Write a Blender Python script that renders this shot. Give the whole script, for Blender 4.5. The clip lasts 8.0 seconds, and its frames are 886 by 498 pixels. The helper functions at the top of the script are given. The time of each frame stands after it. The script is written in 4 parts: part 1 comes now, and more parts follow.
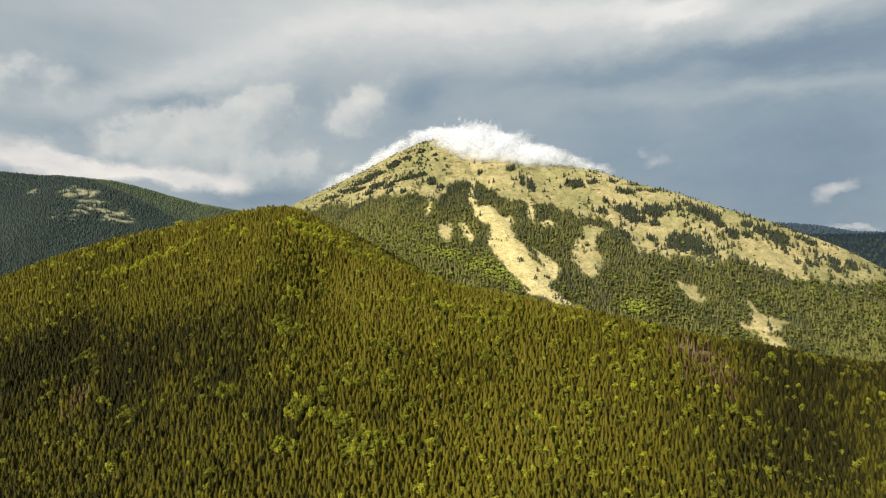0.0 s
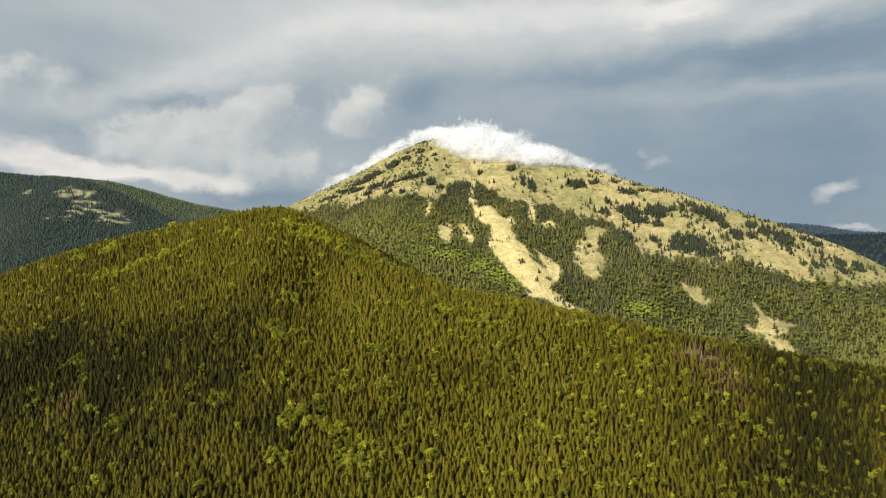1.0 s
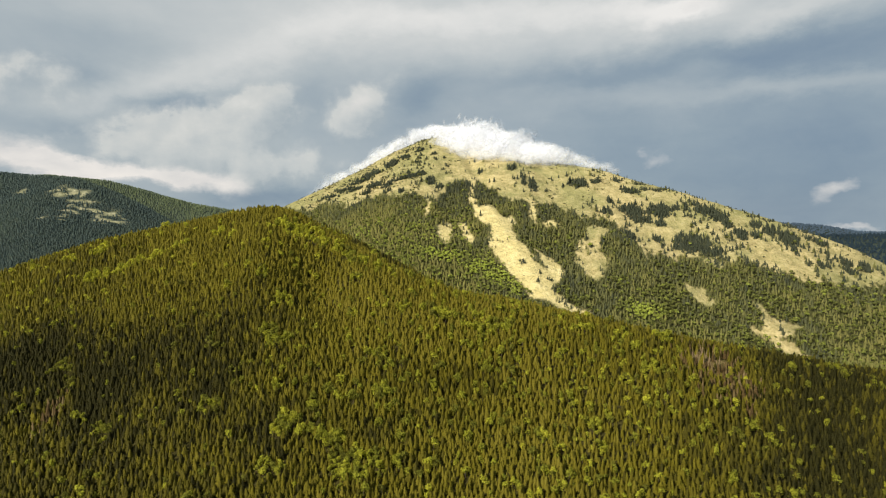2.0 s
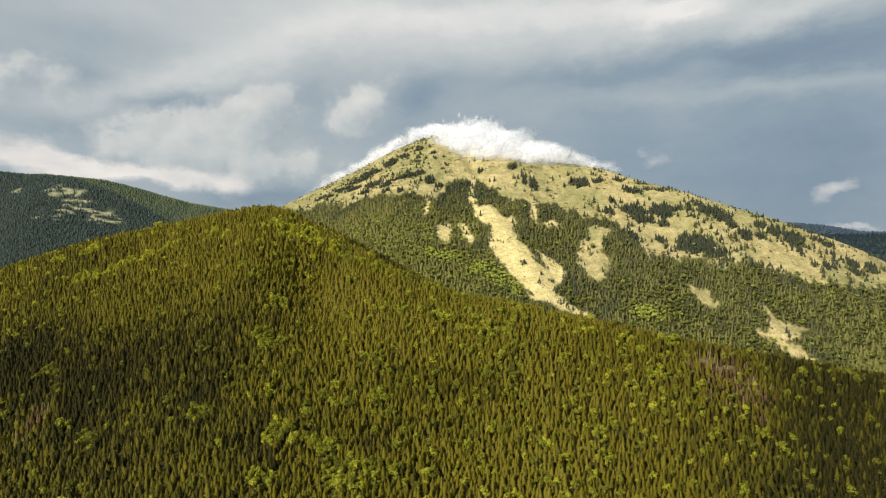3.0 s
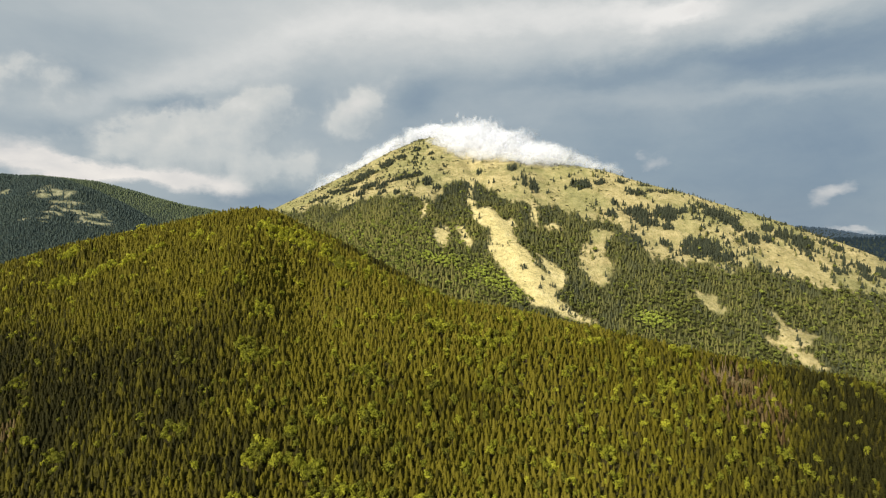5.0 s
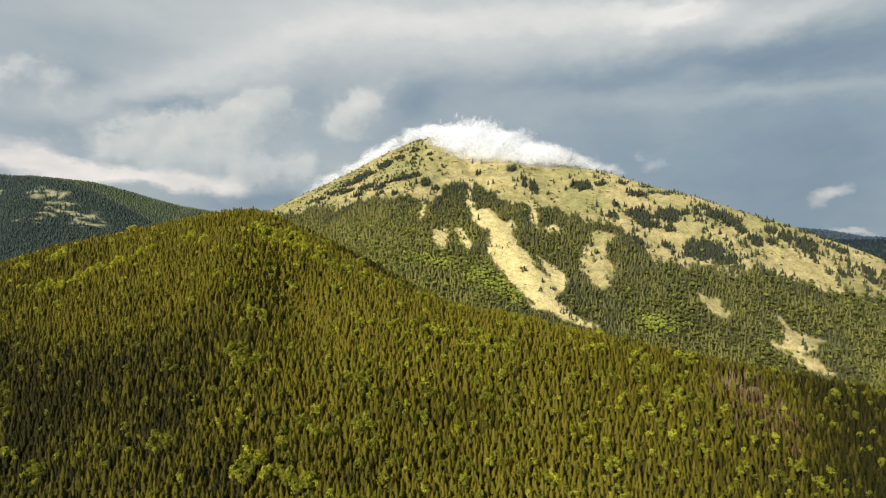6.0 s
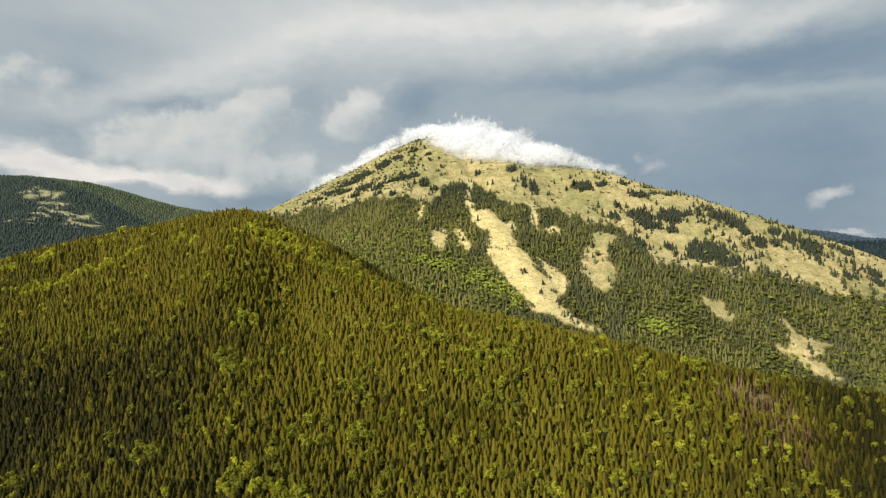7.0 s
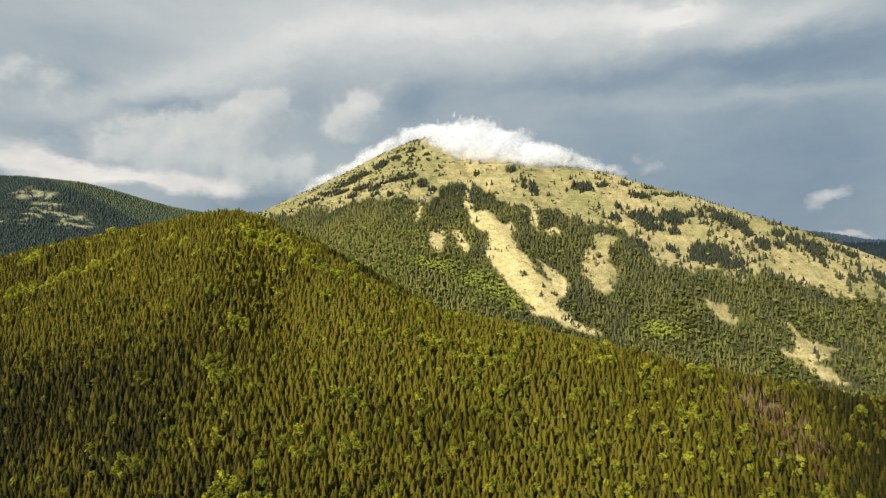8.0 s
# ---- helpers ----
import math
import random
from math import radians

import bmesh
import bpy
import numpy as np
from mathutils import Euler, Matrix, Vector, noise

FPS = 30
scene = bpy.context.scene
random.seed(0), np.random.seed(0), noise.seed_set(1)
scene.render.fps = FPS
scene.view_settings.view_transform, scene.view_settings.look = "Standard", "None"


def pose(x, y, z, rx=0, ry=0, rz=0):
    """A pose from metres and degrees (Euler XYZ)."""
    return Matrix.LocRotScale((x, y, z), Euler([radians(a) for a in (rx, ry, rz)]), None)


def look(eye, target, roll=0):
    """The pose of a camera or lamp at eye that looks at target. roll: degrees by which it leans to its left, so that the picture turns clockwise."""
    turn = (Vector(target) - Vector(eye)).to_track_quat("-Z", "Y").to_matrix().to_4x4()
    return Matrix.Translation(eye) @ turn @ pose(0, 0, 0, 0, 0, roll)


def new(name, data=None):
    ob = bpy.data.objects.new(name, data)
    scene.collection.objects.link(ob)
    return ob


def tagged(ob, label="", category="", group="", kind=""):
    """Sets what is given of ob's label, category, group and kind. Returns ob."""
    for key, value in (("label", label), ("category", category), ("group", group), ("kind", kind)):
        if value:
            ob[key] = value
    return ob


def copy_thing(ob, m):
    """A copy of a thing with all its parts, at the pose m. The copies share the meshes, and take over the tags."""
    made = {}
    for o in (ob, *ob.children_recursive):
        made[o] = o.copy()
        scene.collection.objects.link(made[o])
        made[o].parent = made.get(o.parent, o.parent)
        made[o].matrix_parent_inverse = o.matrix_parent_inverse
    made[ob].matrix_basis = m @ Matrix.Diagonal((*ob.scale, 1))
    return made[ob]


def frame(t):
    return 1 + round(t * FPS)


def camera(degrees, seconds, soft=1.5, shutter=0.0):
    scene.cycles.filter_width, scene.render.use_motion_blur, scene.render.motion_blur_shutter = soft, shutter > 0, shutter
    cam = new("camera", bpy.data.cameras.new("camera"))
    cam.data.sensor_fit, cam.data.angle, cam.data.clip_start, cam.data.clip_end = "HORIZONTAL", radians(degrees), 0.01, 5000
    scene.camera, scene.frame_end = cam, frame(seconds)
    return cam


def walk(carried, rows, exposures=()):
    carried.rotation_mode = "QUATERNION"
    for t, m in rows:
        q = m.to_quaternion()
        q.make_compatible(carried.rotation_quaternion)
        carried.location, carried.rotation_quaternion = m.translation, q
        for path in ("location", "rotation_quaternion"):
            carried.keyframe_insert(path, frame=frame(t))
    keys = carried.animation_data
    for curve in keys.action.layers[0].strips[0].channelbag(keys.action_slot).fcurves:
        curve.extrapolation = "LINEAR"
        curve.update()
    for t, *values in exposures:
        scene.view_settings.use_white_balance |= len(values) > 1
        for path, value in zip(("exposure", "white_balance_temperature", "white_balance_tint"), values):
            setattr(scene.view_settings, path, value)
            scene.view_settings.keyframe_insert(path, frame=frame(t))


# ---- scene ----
from math import sin, cos, atan2, pi

# ---------------------------------------------------------------- camera
cam = camera(73.0, 8.0, soft=1.2)
EYE = 400.0
ROWS = [
    (0.0, 0.00, 0.00, 0.00, -0.000, -3.300, 0.000),
    (0.5, 0.24, 15.49, 0.71, -0.004, -3.280, 0.019),
    (1.0, 0.59, 30.92, 1.31, -0.014, -3.271, 0.031),
    (1.5, 1.06, 46.21, 1.55, -0.022, -3.298, 0.032),
    (3.0, 2.89, 91.73, 2.04, -0.041, -3.349, 0.005),
    (3.5, 3.57, 106.67, 2.24, -0.060, -3.327, -0.012),
    (4.0, 4.32, 121.32, 2.40, -0.091, -3.277, -0.032),
    (4.5, 5.10, 135.81, 2.53, -0.130, -3.208, -0.059),
    (6.0, 7.42, 179.24, 2.79, -0.267, -2.997, -0.148),
    (6.5, 8.15, 194.02, 2.85, -0.308, -2.957, -0.178),
    (7.0, 8.85, 209.03, 3.02, -0.354, -2.921, -0.209),
    (7.5, 9.59, 224.09, 3.23, -0.411, -2.882, -0.240),
    (8.0, 10.39, 239.21, 3.53, -0.475, -2.830, -0.266),
]
walk(cam, [(t, pose(x, y, EYE + z, 90 + pitch, 0, yaw) @ pose(0, 0, 0, 0, 0, -roll))
           for t, x, y, z, yaw, pitch, roll in ROWS])

# ---------------------------------------------------------------- light
SUN_DIR = Vector((-0.62, -0.62, 0.56)).normalized()     # towards the sun
sun_data = bpy.data.lights.new("sun", "SUN")
sun_data.energy, sun_data.angle, sun_data.color = 6.2, radians(0.6), (1.0, 0.92, 0.74)
sun = new("sun", sun_data)
sun.matrix_world = look((0, 0, 3000), Vector((0, 0, 3000)) - SUN_DIR)
scene.cycles.transparent_max_bounces = 32


class Nodes:
    """Short-hand for node trees."""

    def __init__(self, tree):
        self.t = tree
        tree.nodes.clear()

    def add(self, kind, ins=None, operation=None):
        n = self.t.nodes.new(kind)
        if operation:
            n.operation = operation
        for k, v in (ins or {}).items():
            self.put(n.inputs[k], v)
        return n

    def put(self, socket, v):
        if isinstance(v, bpy.types.NodeSocket):
            self.t.links.new(v, socket)
        else:
            socket.default_value = v

    def math(self, op, a, b=None, c=None, clamp=False):
        n = self.add("ShaderNodeMath", operation=op)
        n.use_clamp = clamp
        for i, v in enumerate((a, b, c)):
            if v is not None:
                self.put(n.inputs[i], v)
        return n.outputs[0]

    def noise(self, vec, scale, detail=4.0, rough=0.55, dist=0.0):
        n = self.add("ShaderNodeTexNoise", ins={"Vector": vec, "Scale": scale, "Detail": detail, "Roughness": rough, "Distortion": dist})
        return n.outputs["Fac"]

    def ramp(self, fac, stops, mode="LINEAR"):
        n = self.add("ShaderNodeValToRGB", ins={"Fac": fac})
        n.color_ramp.interpolation = mode
        el = n.color_ramp.elements
        while len(el) < len(stops):
            el.new(0.5)
        for e, (p, c) in zip(el, stops):
            e.position, e.color = p, (*c, 1.0)
        return n.outputs["Color"]

    def mix(self, fac, a, b, mode="MIX"):
        n = self.add("ShaderNodeMix")
        n.data_type, n.blend_type = "RGBA", mode
        self.put(n.inputs[0], fac), self.put(n.inputs[6], a if not isinstance(a, tuple) else (*a, 1.0))
        self.put(n.inputs[7], b if not isinstance(b, tuple) else (*b, 1.0))
        return n.outputs[2]


def srgb(r, g, b):
    f = lambda c: c / 12.92 if c <= 0.04045 else ((c + 0.055) / 1.055) ** 2.4
    return tuple(f(v / 255) for v in (r, g, b))


# cloud banks of the sky: azimuth, elevation, half length, half thickness, tilt (degrees), density
BANKS = [(-11.6, 17.1, 17.5, 4.24, 0, 0.3), (6.2, 17.8, 15.1, 2.96, -3, 0.32), (20.2, 17.4, 9.7, 1.73, -5, 0.34), (22.9, 17.5, 2.5, 1.1, 0, 0.2),
         (29.7, 16.0, 7.1, 1.03, 12, 0.22), (-22.8, 11.8, 12.5, 1.79, 20, 0.32), (-31.0, 16.2, 10.0, 3.0, 0, 0.09), (15.4, 15.3, 6.3, 1.46, 14, 0.14), (30.7, 10.4, 11.3, 0.84, 0, 0.19),
         (17.9, 11.5, 7.2, 1.23, 8, 0.12), (23.0, 12.6, 2.0, 0.7, 0, 0.12), (-18.0, 6.5, 13.0, 4.5, 0, 0.12)]
GAPS = [(27.8, 13.3, 15.4, 1.44, 4, -0.24), (33.7, 11.7, 6.9, 1.35, 0, -0.12), (5.2, 12.0, 10.2, 1.4, 4, -0.1), (-2.0, 11.3, 3.2, 1.84, 45, -0.18),
        (-24.6, 9.4, 5.4, 1.18, 12, -0.28), (-23.8, 8.3, 2.5, 1.29, 35, -0.16), (-32.5, 6.9, 5.1, 1.09, -4, -0.2), (-31.0, 11.2, 2.8, 0.93, -10, -0.16),
        (23.7, 2.5, 16.4, 5.45, -10, -0.17), (33.6, 4.5, 9.2, 6.31, 0, -0.14), (-16.4, 1.6, 6.2, 1.35, 0, -0.32), (-30.3, 14.3, 7.1, 1.4, -5, -0.06),
        (-12.5, 9.8, 2.9, 2.38, 40, -0.07), (26.0, 7.0, 16.0, 9.0, 0, -0.05)]
PUFFS = [(-19.7, 7.8, 5.4, 2.55, 25, 0.6), (-17.2, 10.2, 3.1, 1.34, 15, 0.5), (-22.9, 6.1, 4.0, 1.89, 20, 0.55), (-26.9, 6.6, 3.6, 2.12, 25, 0.5),
         (-28.6, 5.2, 4.3, 1.71, 0, 0.4), (-15.8, 8.6, 2.9, 1.87, -10, 0.45), (-8.5, 9.2, 3.0, 2.3, 55, 0.7), (-7.0, 10.4, 1.5, 1.29, 0, 0.4),
         (-11.8, 6.4, 3.7, 1.48, 20, 0.25), (-19.7, 4.0, 4.6, 1.63, -5, 0.45), (-34.0, 11.3, 4.1, 1.52, -8, 0.7), (-35.4, 9.2, 2.7, 1.5, 0, 0.4),
         (-32.1, 9.2, 2.3, 0.92, 15, 0.25), (-4.9, 12.3, 2.7, 1.1, 45, 0.15), (-14.8, 4.7, 3.4, 1.5, 0, 0.3), (-11.8, 4.2, 3.0, 1.3, 0, 0.25)]
WHITE = [(-35.5, 5.1, 4.3, 1.06, -14, 0.8), (-31.8, 3.7, 3.7, 0.78, -12, 0.75), (-27.8, 3.4, 4.3, 0.62, -2, 0.75), (-23.5, 3.2, 4.0, 0.74, -6, 0.7),
         (-20.2, 2.5, 2.5, 0.81, -10, 0.35), (33.5, 2.5, 1.7, 0.85, 10, 0.5), (32.5, 1.3, 1.4, 0.8, 35, 0.28), (34.6, -1.0, 2.5, 0.31, -8, 0.6),
         (19.5, 4.7, 1.5, 1.02, 20, 0.35), (18.3, 5.7, 0.5, 0.41, 0, 0.2), (22.4, 17.5, 1.7, 0.65, 0, 0.5),
         (3.0, 18.6, 4.3, 0.76, 0, 0.25), (-20.3, 9.4, 2.0, 0.61, 30, 0.25), (-8.3, 10.2, 1.6, 0.75, 30, 0.25)]

world = bpy.data.worlds.new("sky")
scene.world = world
world.use_nodes = True
w = Nodes(world.node_tree)
dirn = w.add("ShaderNodeTexCoord").outputs["Generated"]
sky = w.add("ShaderNodeTexSky")
sky.sky_type, sky.sun_disc, sky.altitude = "NISHITA", False, 900.0
sky.sun_elevation, sky.sun_rotation = math.asin(SUN_DIR.z), atan2(SUN_DIR.x, SUN_DIR.y)
stretch = w.add("ShaderNodeVectorMath", operation="MULTIPLY", ins={0: dirn, 1: (1.0, 1.0, 2.0)}).outputs[0]
sep = w.add("ShaderNodeSeparateXYZ", ins={0: dirn})
warp_a = w.math("SUBTRACT", w.noise(stretch, 7.0, 7.0, 0.62), 0.5)
warp_b = w.math("SUBTRACT", w.noise(w.add("ShaderNodeVectorMath", operation="ADD", ins={0: stretch, 1: (3.1, 7.7, 1.3)}).outputs[0], 9.0, 7.0, 0.62), 0.5)
az = w.math("ADD", w.math("ARCTAN2", sep.outputs[0], sep.outputs[1]), w.math("MULTIPLY", warp_a, 0.085))
el = w.math("ADD", w.math("ARCSINE", sep.outputs[2]), w.math("MULTIPLY", warp_b, 0.06))


def bank_sum(rows, right=0.0, up=0.0):
    """Cloud density; right and up (degrees) shift the place where it is taken."""
    total = None
    for a, e, sa, se, tilt, k in rows:
        p, q = w.math("SUBTRACT", az, radians(a - right)), w.math("SUBTRACT", el, radians(e - up))
        c, s = cos(radians(tilt)), sin(radians(tilt))
        along = w.math("ADD", w.math("MULTIPLY", p, c / radians(sa)), w.math("MULTIPLY", q, s / radians(sa)))
        across = w.math("ADD", w.math("MULTIPLY", p, -s / radians(se)), w.math("MULTIPLY", q, c / radians(se)))
        r2 = w.math("ADD", w.math("MULTIPLY", along, along), w.math("MULTIPLY", across, across))
        g = w.math("MULTIPLY", w.math("EXPONENT", w.math("MULTIPLY", r2, -1.0)), k)
        total = g if total is None else w.math("ADD", total, g)
    return total


fine = w.noise(stretch, 16.0, 8.0, 0.6, 0.4)
broad = w.noise(stretch, 3.2, 6.0, 0.55, 0.3)
dens = w.math("ADD", w.math("ADD", 0.43, bank_sum(BANKS + GAPS)), w.math("ADD", w.math("MULTIPLY", w.math("SUBTRACT", broad, 0.5), 0.30), w.math("MULTIPLY", w.math("SUBTRACT", fine, 0.5), 0.12)))
grey = w.ramp(dens, [(0.0, srgb(104, 128, 154)), (0.3, srgb(146, 162, 174)), (0.55, srgb(179, 188, 192)), (0.8, srgb(208, 211, 210)), (1.0, srgb(240, 238, 234))])
curl = w.noise(dirn, 13.0, 8.0, 0.55, 0.15)
ragged = w.math("MULTIPLY", w.math("SUBTRACT", curl, 0.50), 1.7)
heap, crown = bank_sum(PUFFS), bank_sum(WHITE)
body = w.math("MULTIPLY", w.math("SUBTRACT", w.math("ADD", heap, ragged), 0.14), 2.3, clamp=True)
body = w.math("MULTIPLY", body, w.math("MULTIPLY", heap, 5.0, clamp=True))
white = w.math("MULTIPLY", w.math("SUBTRACT", w.math("ADD", crown, w.math("MULTIPLY", ragged, 0.7)), 0.16), 1.5, clamp=True)
white = w.math("MULTIPLY", white, w.math("MULTIPLY", crown, 5.0, clamp=True))
lobes = w.noise(stretch, 9.0, 7.0, 0.55, 0.2)
# billows face the sun, up and to the left
towards_sun = w.add("ShaderNodeVectorMath", operation="ADD", ins={0: dirn, 1: (-0.016, 0.0, 0.014)}).outputs[0]
curl_sunward = w.noise(towards_sun, 13.0, 8.0, 0.55, 0.15)
relief = w.math("ADD", w.math("MULTIPLY", w.math("SUBTRACT", heap, bank_sum(PUFFS, -1.0, 0.9)), 0.6), w.math("MULTIPLY", w.math("SUBTRACT", curl, curl_sunward), 1.1))
shade = w.ramp(w.math("ADD", w.math("ADD", w.math("MULTIPLY", body, 0.45), relief), w.math("MULTIPLY", w.math("SUBTRACT", lobes, 0.5), 0.8)), [(0.0, srgb(166, 177, 183)), (0.4, srgb(196, 201, 201)), (0.75, srgb(214, 215, 211)), (1.0, srgb(226, 225, 220))])
cloudy = w.mix(white, w.mix(w.math("MULTIPLY", body, 0.9), grey, shade), w.ramp(lobes, [(0.32, srgb(212, 211, 210)), (0.66, srgb(244, 238, 231))]))
# behind the clouds a little of the clear sky shows through
clear = w.add("ShaderNodeVectorMath", operation="SCALE", ins={0: sky.outputs[0], 3: 0.07}).outputs[0]
both = w.mix(0.95, clear, cloudy)
bg = w.add("ShaderNodeBackground", ins={"Color": both, "Strength": 1.0})
w.add("ShaderNodeOutputWorld", ins={"Surface": bg.outputs[0]})

# ---------------------------------------------------------------- the lie of the land
def hash2(i, j, seed):
    h = (i.astype(np.int64) * 374761393 + j.astype(np.int64) * 668265263 + seed * 982451653) & 0x7FFFFFFF
    h = ((h ^ (h >> 13)) * 1274126177) & 0x7FFFFFFF
    return ((h ^ (h >> 16)) & 0xFFFF) / 65535.0


def vnoise(x, y, size, seed=0, octaves=3):
    """Smooth noise between 0 and 1 over the plan; size in metres."""
    x, y = np.asarray(x, float), np.asarray(y, float)
    total, amp, norm = 0.0, 1.0, 0.0
    for o in range(octaves):
        u, v = x / size * 2 ** o + 13.7 * o, y / size * 2 ** o - 7.3 * o
        i, j = np.floor(u), np.floor(v)
        f, g = u - i, v - j
        f, g = f * f * (3 - 2 * f), g * g * (3 - 2 * g)
        n = (hash2(i, j, seed + o) * (1 - f) + hash2(i + 1, j, seed + o) * f) * (1 - g) \
            + (hash2(i, j + 1, seed + o) * (1 - f) + hash2(i + 1, j + 1, seed + o) * f) * g
        total, norm, amp = total + amp * n, norm + amp, amp * 0.5
    return total / norm


# crest lines: x, y, z of the ground along each ridge
NEAR = [(-1700, 1200, 69), (-1300, 1290, 159), (-988, 1330, 251), (-835, 1350, 309), (-750, 1360, 336), (-625, 1370, 362), (-494, 1365, 391), (-380, 1350, 411),
        (-329, 1325, 407), (-271, 1285, 383), (-165, 1210, 332), (-92, 1160, 299), (-26, 1125, 272), (38, 1105, 255), (119, 1085, 247),
        (227, 1055, 226), (334, 1015, 206), (478, 1010, 177), (607, 1000, 158), (750, 1000, 136), (1000, 1000, 99), (1400, 1000, 49)]
SHOULDER = [(-356, 1430, 354), (-286, 1420, 376), (-265, 1405, 369), (-237, 1386, 359), (-210, 1366, 349), (-177, 1344, 334), (-146, 1322, 321), (-115, 1301, 307), (-86, 1283, 293), (-58, 1267, 279), (-30, 1254, 265), (-3, 1244, 252), (77, 1224, 202)]
MOUNT = [(-1300, 2200, 120), (-900, 2280, 290), (-591, 2380, 440), (-425, 2460, 528), (-314, 2500, 588), (-200, 2540, 655), (-94, 2575, 706), (-34, 2586, 722),
         (38, 2560, 700), (265, 2440, 649), (391, 2370, 605), (571, 2290, 570), (701, 2220, 519), (841, 2150, 475), (976, 2090, 423),
         (1088, 2040, 384), (1201, 2000, 337), (1289, 1960, 298), (1362, 1930, 257), (1411, 1900, 223), (1800, 1700, 90)]
LEFT = [(-4500, 3300, 540), (-3000, 3050, 600), (-2170, 2950, 606), (-1991, 2930, 588), (-1835, 2900, 578), (-1696, 2850, 566), (-1537, 2800, 516),
        (-1382, 2750, 457), (-1222, 2680, 385), (-900, 2560, 240), (-500, 2450, 120)]
REAR = [(-4500, 3600, 500), (-2247, 3500, 624), (-1909, 3480, 590), (-1736, 3460, 550), (-1566, 3440, 501), (-1397, 3420, 458), (-1166, 3400, 420),
        (-968, 3380, 372), (-400, 3350, 260)]
EAST = [(900, 4000, 150), (1949, 4000, 237), (2515, 4000, 256), (2960, 4000, 263), (4500, 4000, 290)]
BLUE = [(1500, 4700, 330), (2286, 4700, 345), (2686, 4700, 328), (2908, 4700, 314), (3220, 4700, 262), (4500, 4700, 240)]


def crest(line, x, round_off=2.2):
    """The crest's y and z at x, rounded between its corners."""
    if line is MOUNT:
        round_off = 0.7
    xs = np.arange(line[0][0], line[-1][0] + 1, 10.0)
    k = np.exp(-0.5 * (np.arange(-6, 7) / round_off) ** 2)
    k /= k.sum()
    out = []
    for c in (1, 2):
        v = np.interp(xs, [p[0] for p in line], [p[c] for p in line])
        v = np.convolve(np.pad(v, 6, mode="edge"), k, "valid")
        out.append(np.interp(x, xs, v))
    return out


def ridge(line, x, y, front, back, soft):
    yc, zc = crest(line, x)
    d = yc - y
    drop = np.where(d > 0, front, back) * (np.sqrt(d * d + soft * soft) - soft)
    ends = np.maximum(line[0][0] - x, x - line[-1][0]).clip(0)
    return zc - drop - 0.4 * ends


def land(x, y):
    """Height of the ground."""
    x, y = np.asarray(x, float), np.asarray(y, float)
    near = ridge(NEAR, x, y, 0.62, 0.50, 40.0) - 1.5
    # a spur runs down from the near top, with a hollow beside it
    below = np.clip((crest(NEAR, x)[0] - y) / 90, 0, 1)
    near = near - 42 * below * np.exp(-((x + 225 + 0.25 * (y - 1150)) / 48) ** 2 - ((y - 1130) / 100) ** 2)
    near = near + 20 * below * np.exp(-((x + 345 + 0.25 * (y - 1150)) / 48) ** 2 - ((y - 1150) / 120) ** 2)
    near = near + (vnoise(x, y, 170, 3) - 0.5) * 26 * np.clip((crest(NEAR, x)[0] - y) / 120, 0, 1)
    shoulder = ridge(SHOULDER, x, y, 0.80, 0.55, 8.0)
    slope = np.interp(x, [-600, -300, 0, 250, 700, 1300], [0.45, 0.47, 0.55, 0.58, 0.67, 0.63])
    d = (crest(MOUNT, x)[0] - y).clip(0)
    mount = ridge(MOUNT, x, y, slope, 0.55, 9.0) + (vnoise(x + 0.35 * y, y * 0.3, 120, 11) - 0.5) * 30 * np.clip(d / 150, 0, 1)
    # a gully comes down beside the summit knob
    mount = mount - 16 * np.exp(-((x - 60 - 0.28 * (2540 - y)) / 26) ** 2) * np.clip(d / 60, 0, 1) * np.clip((620 - d) / 300, 0, 1)
    left = ridge(LEFT, x, y, 0.58, 0.40, 60.0) - 2.0 + (vnoise(x, y, 200, 21) - 0.5) * 40 * np.clip((crest(LEFT, x)[0] - y) / 200, 0, 1)
    rear = ridge(REAR, x, y, 0.50, 0.40, 40.0) - 2.0
    east = ridge(EAST, x, y, 0.45, 0.30, 50.0) + (vnoise(x, y, 300, 31) - 0.5) * 16
    blue = ridge(BLUE, x, y, 0.40, 0.35, 60.0)
    floor = 30 + 14 * vnoise(x, y, 260, 41)
    h = np.stack([near, shoulder, mount, left, rear, east, blue, floor])
    top = h.max(0)
    return top + 9.0 * np.log(np.exp((h - top) / 9.0).sum(0))

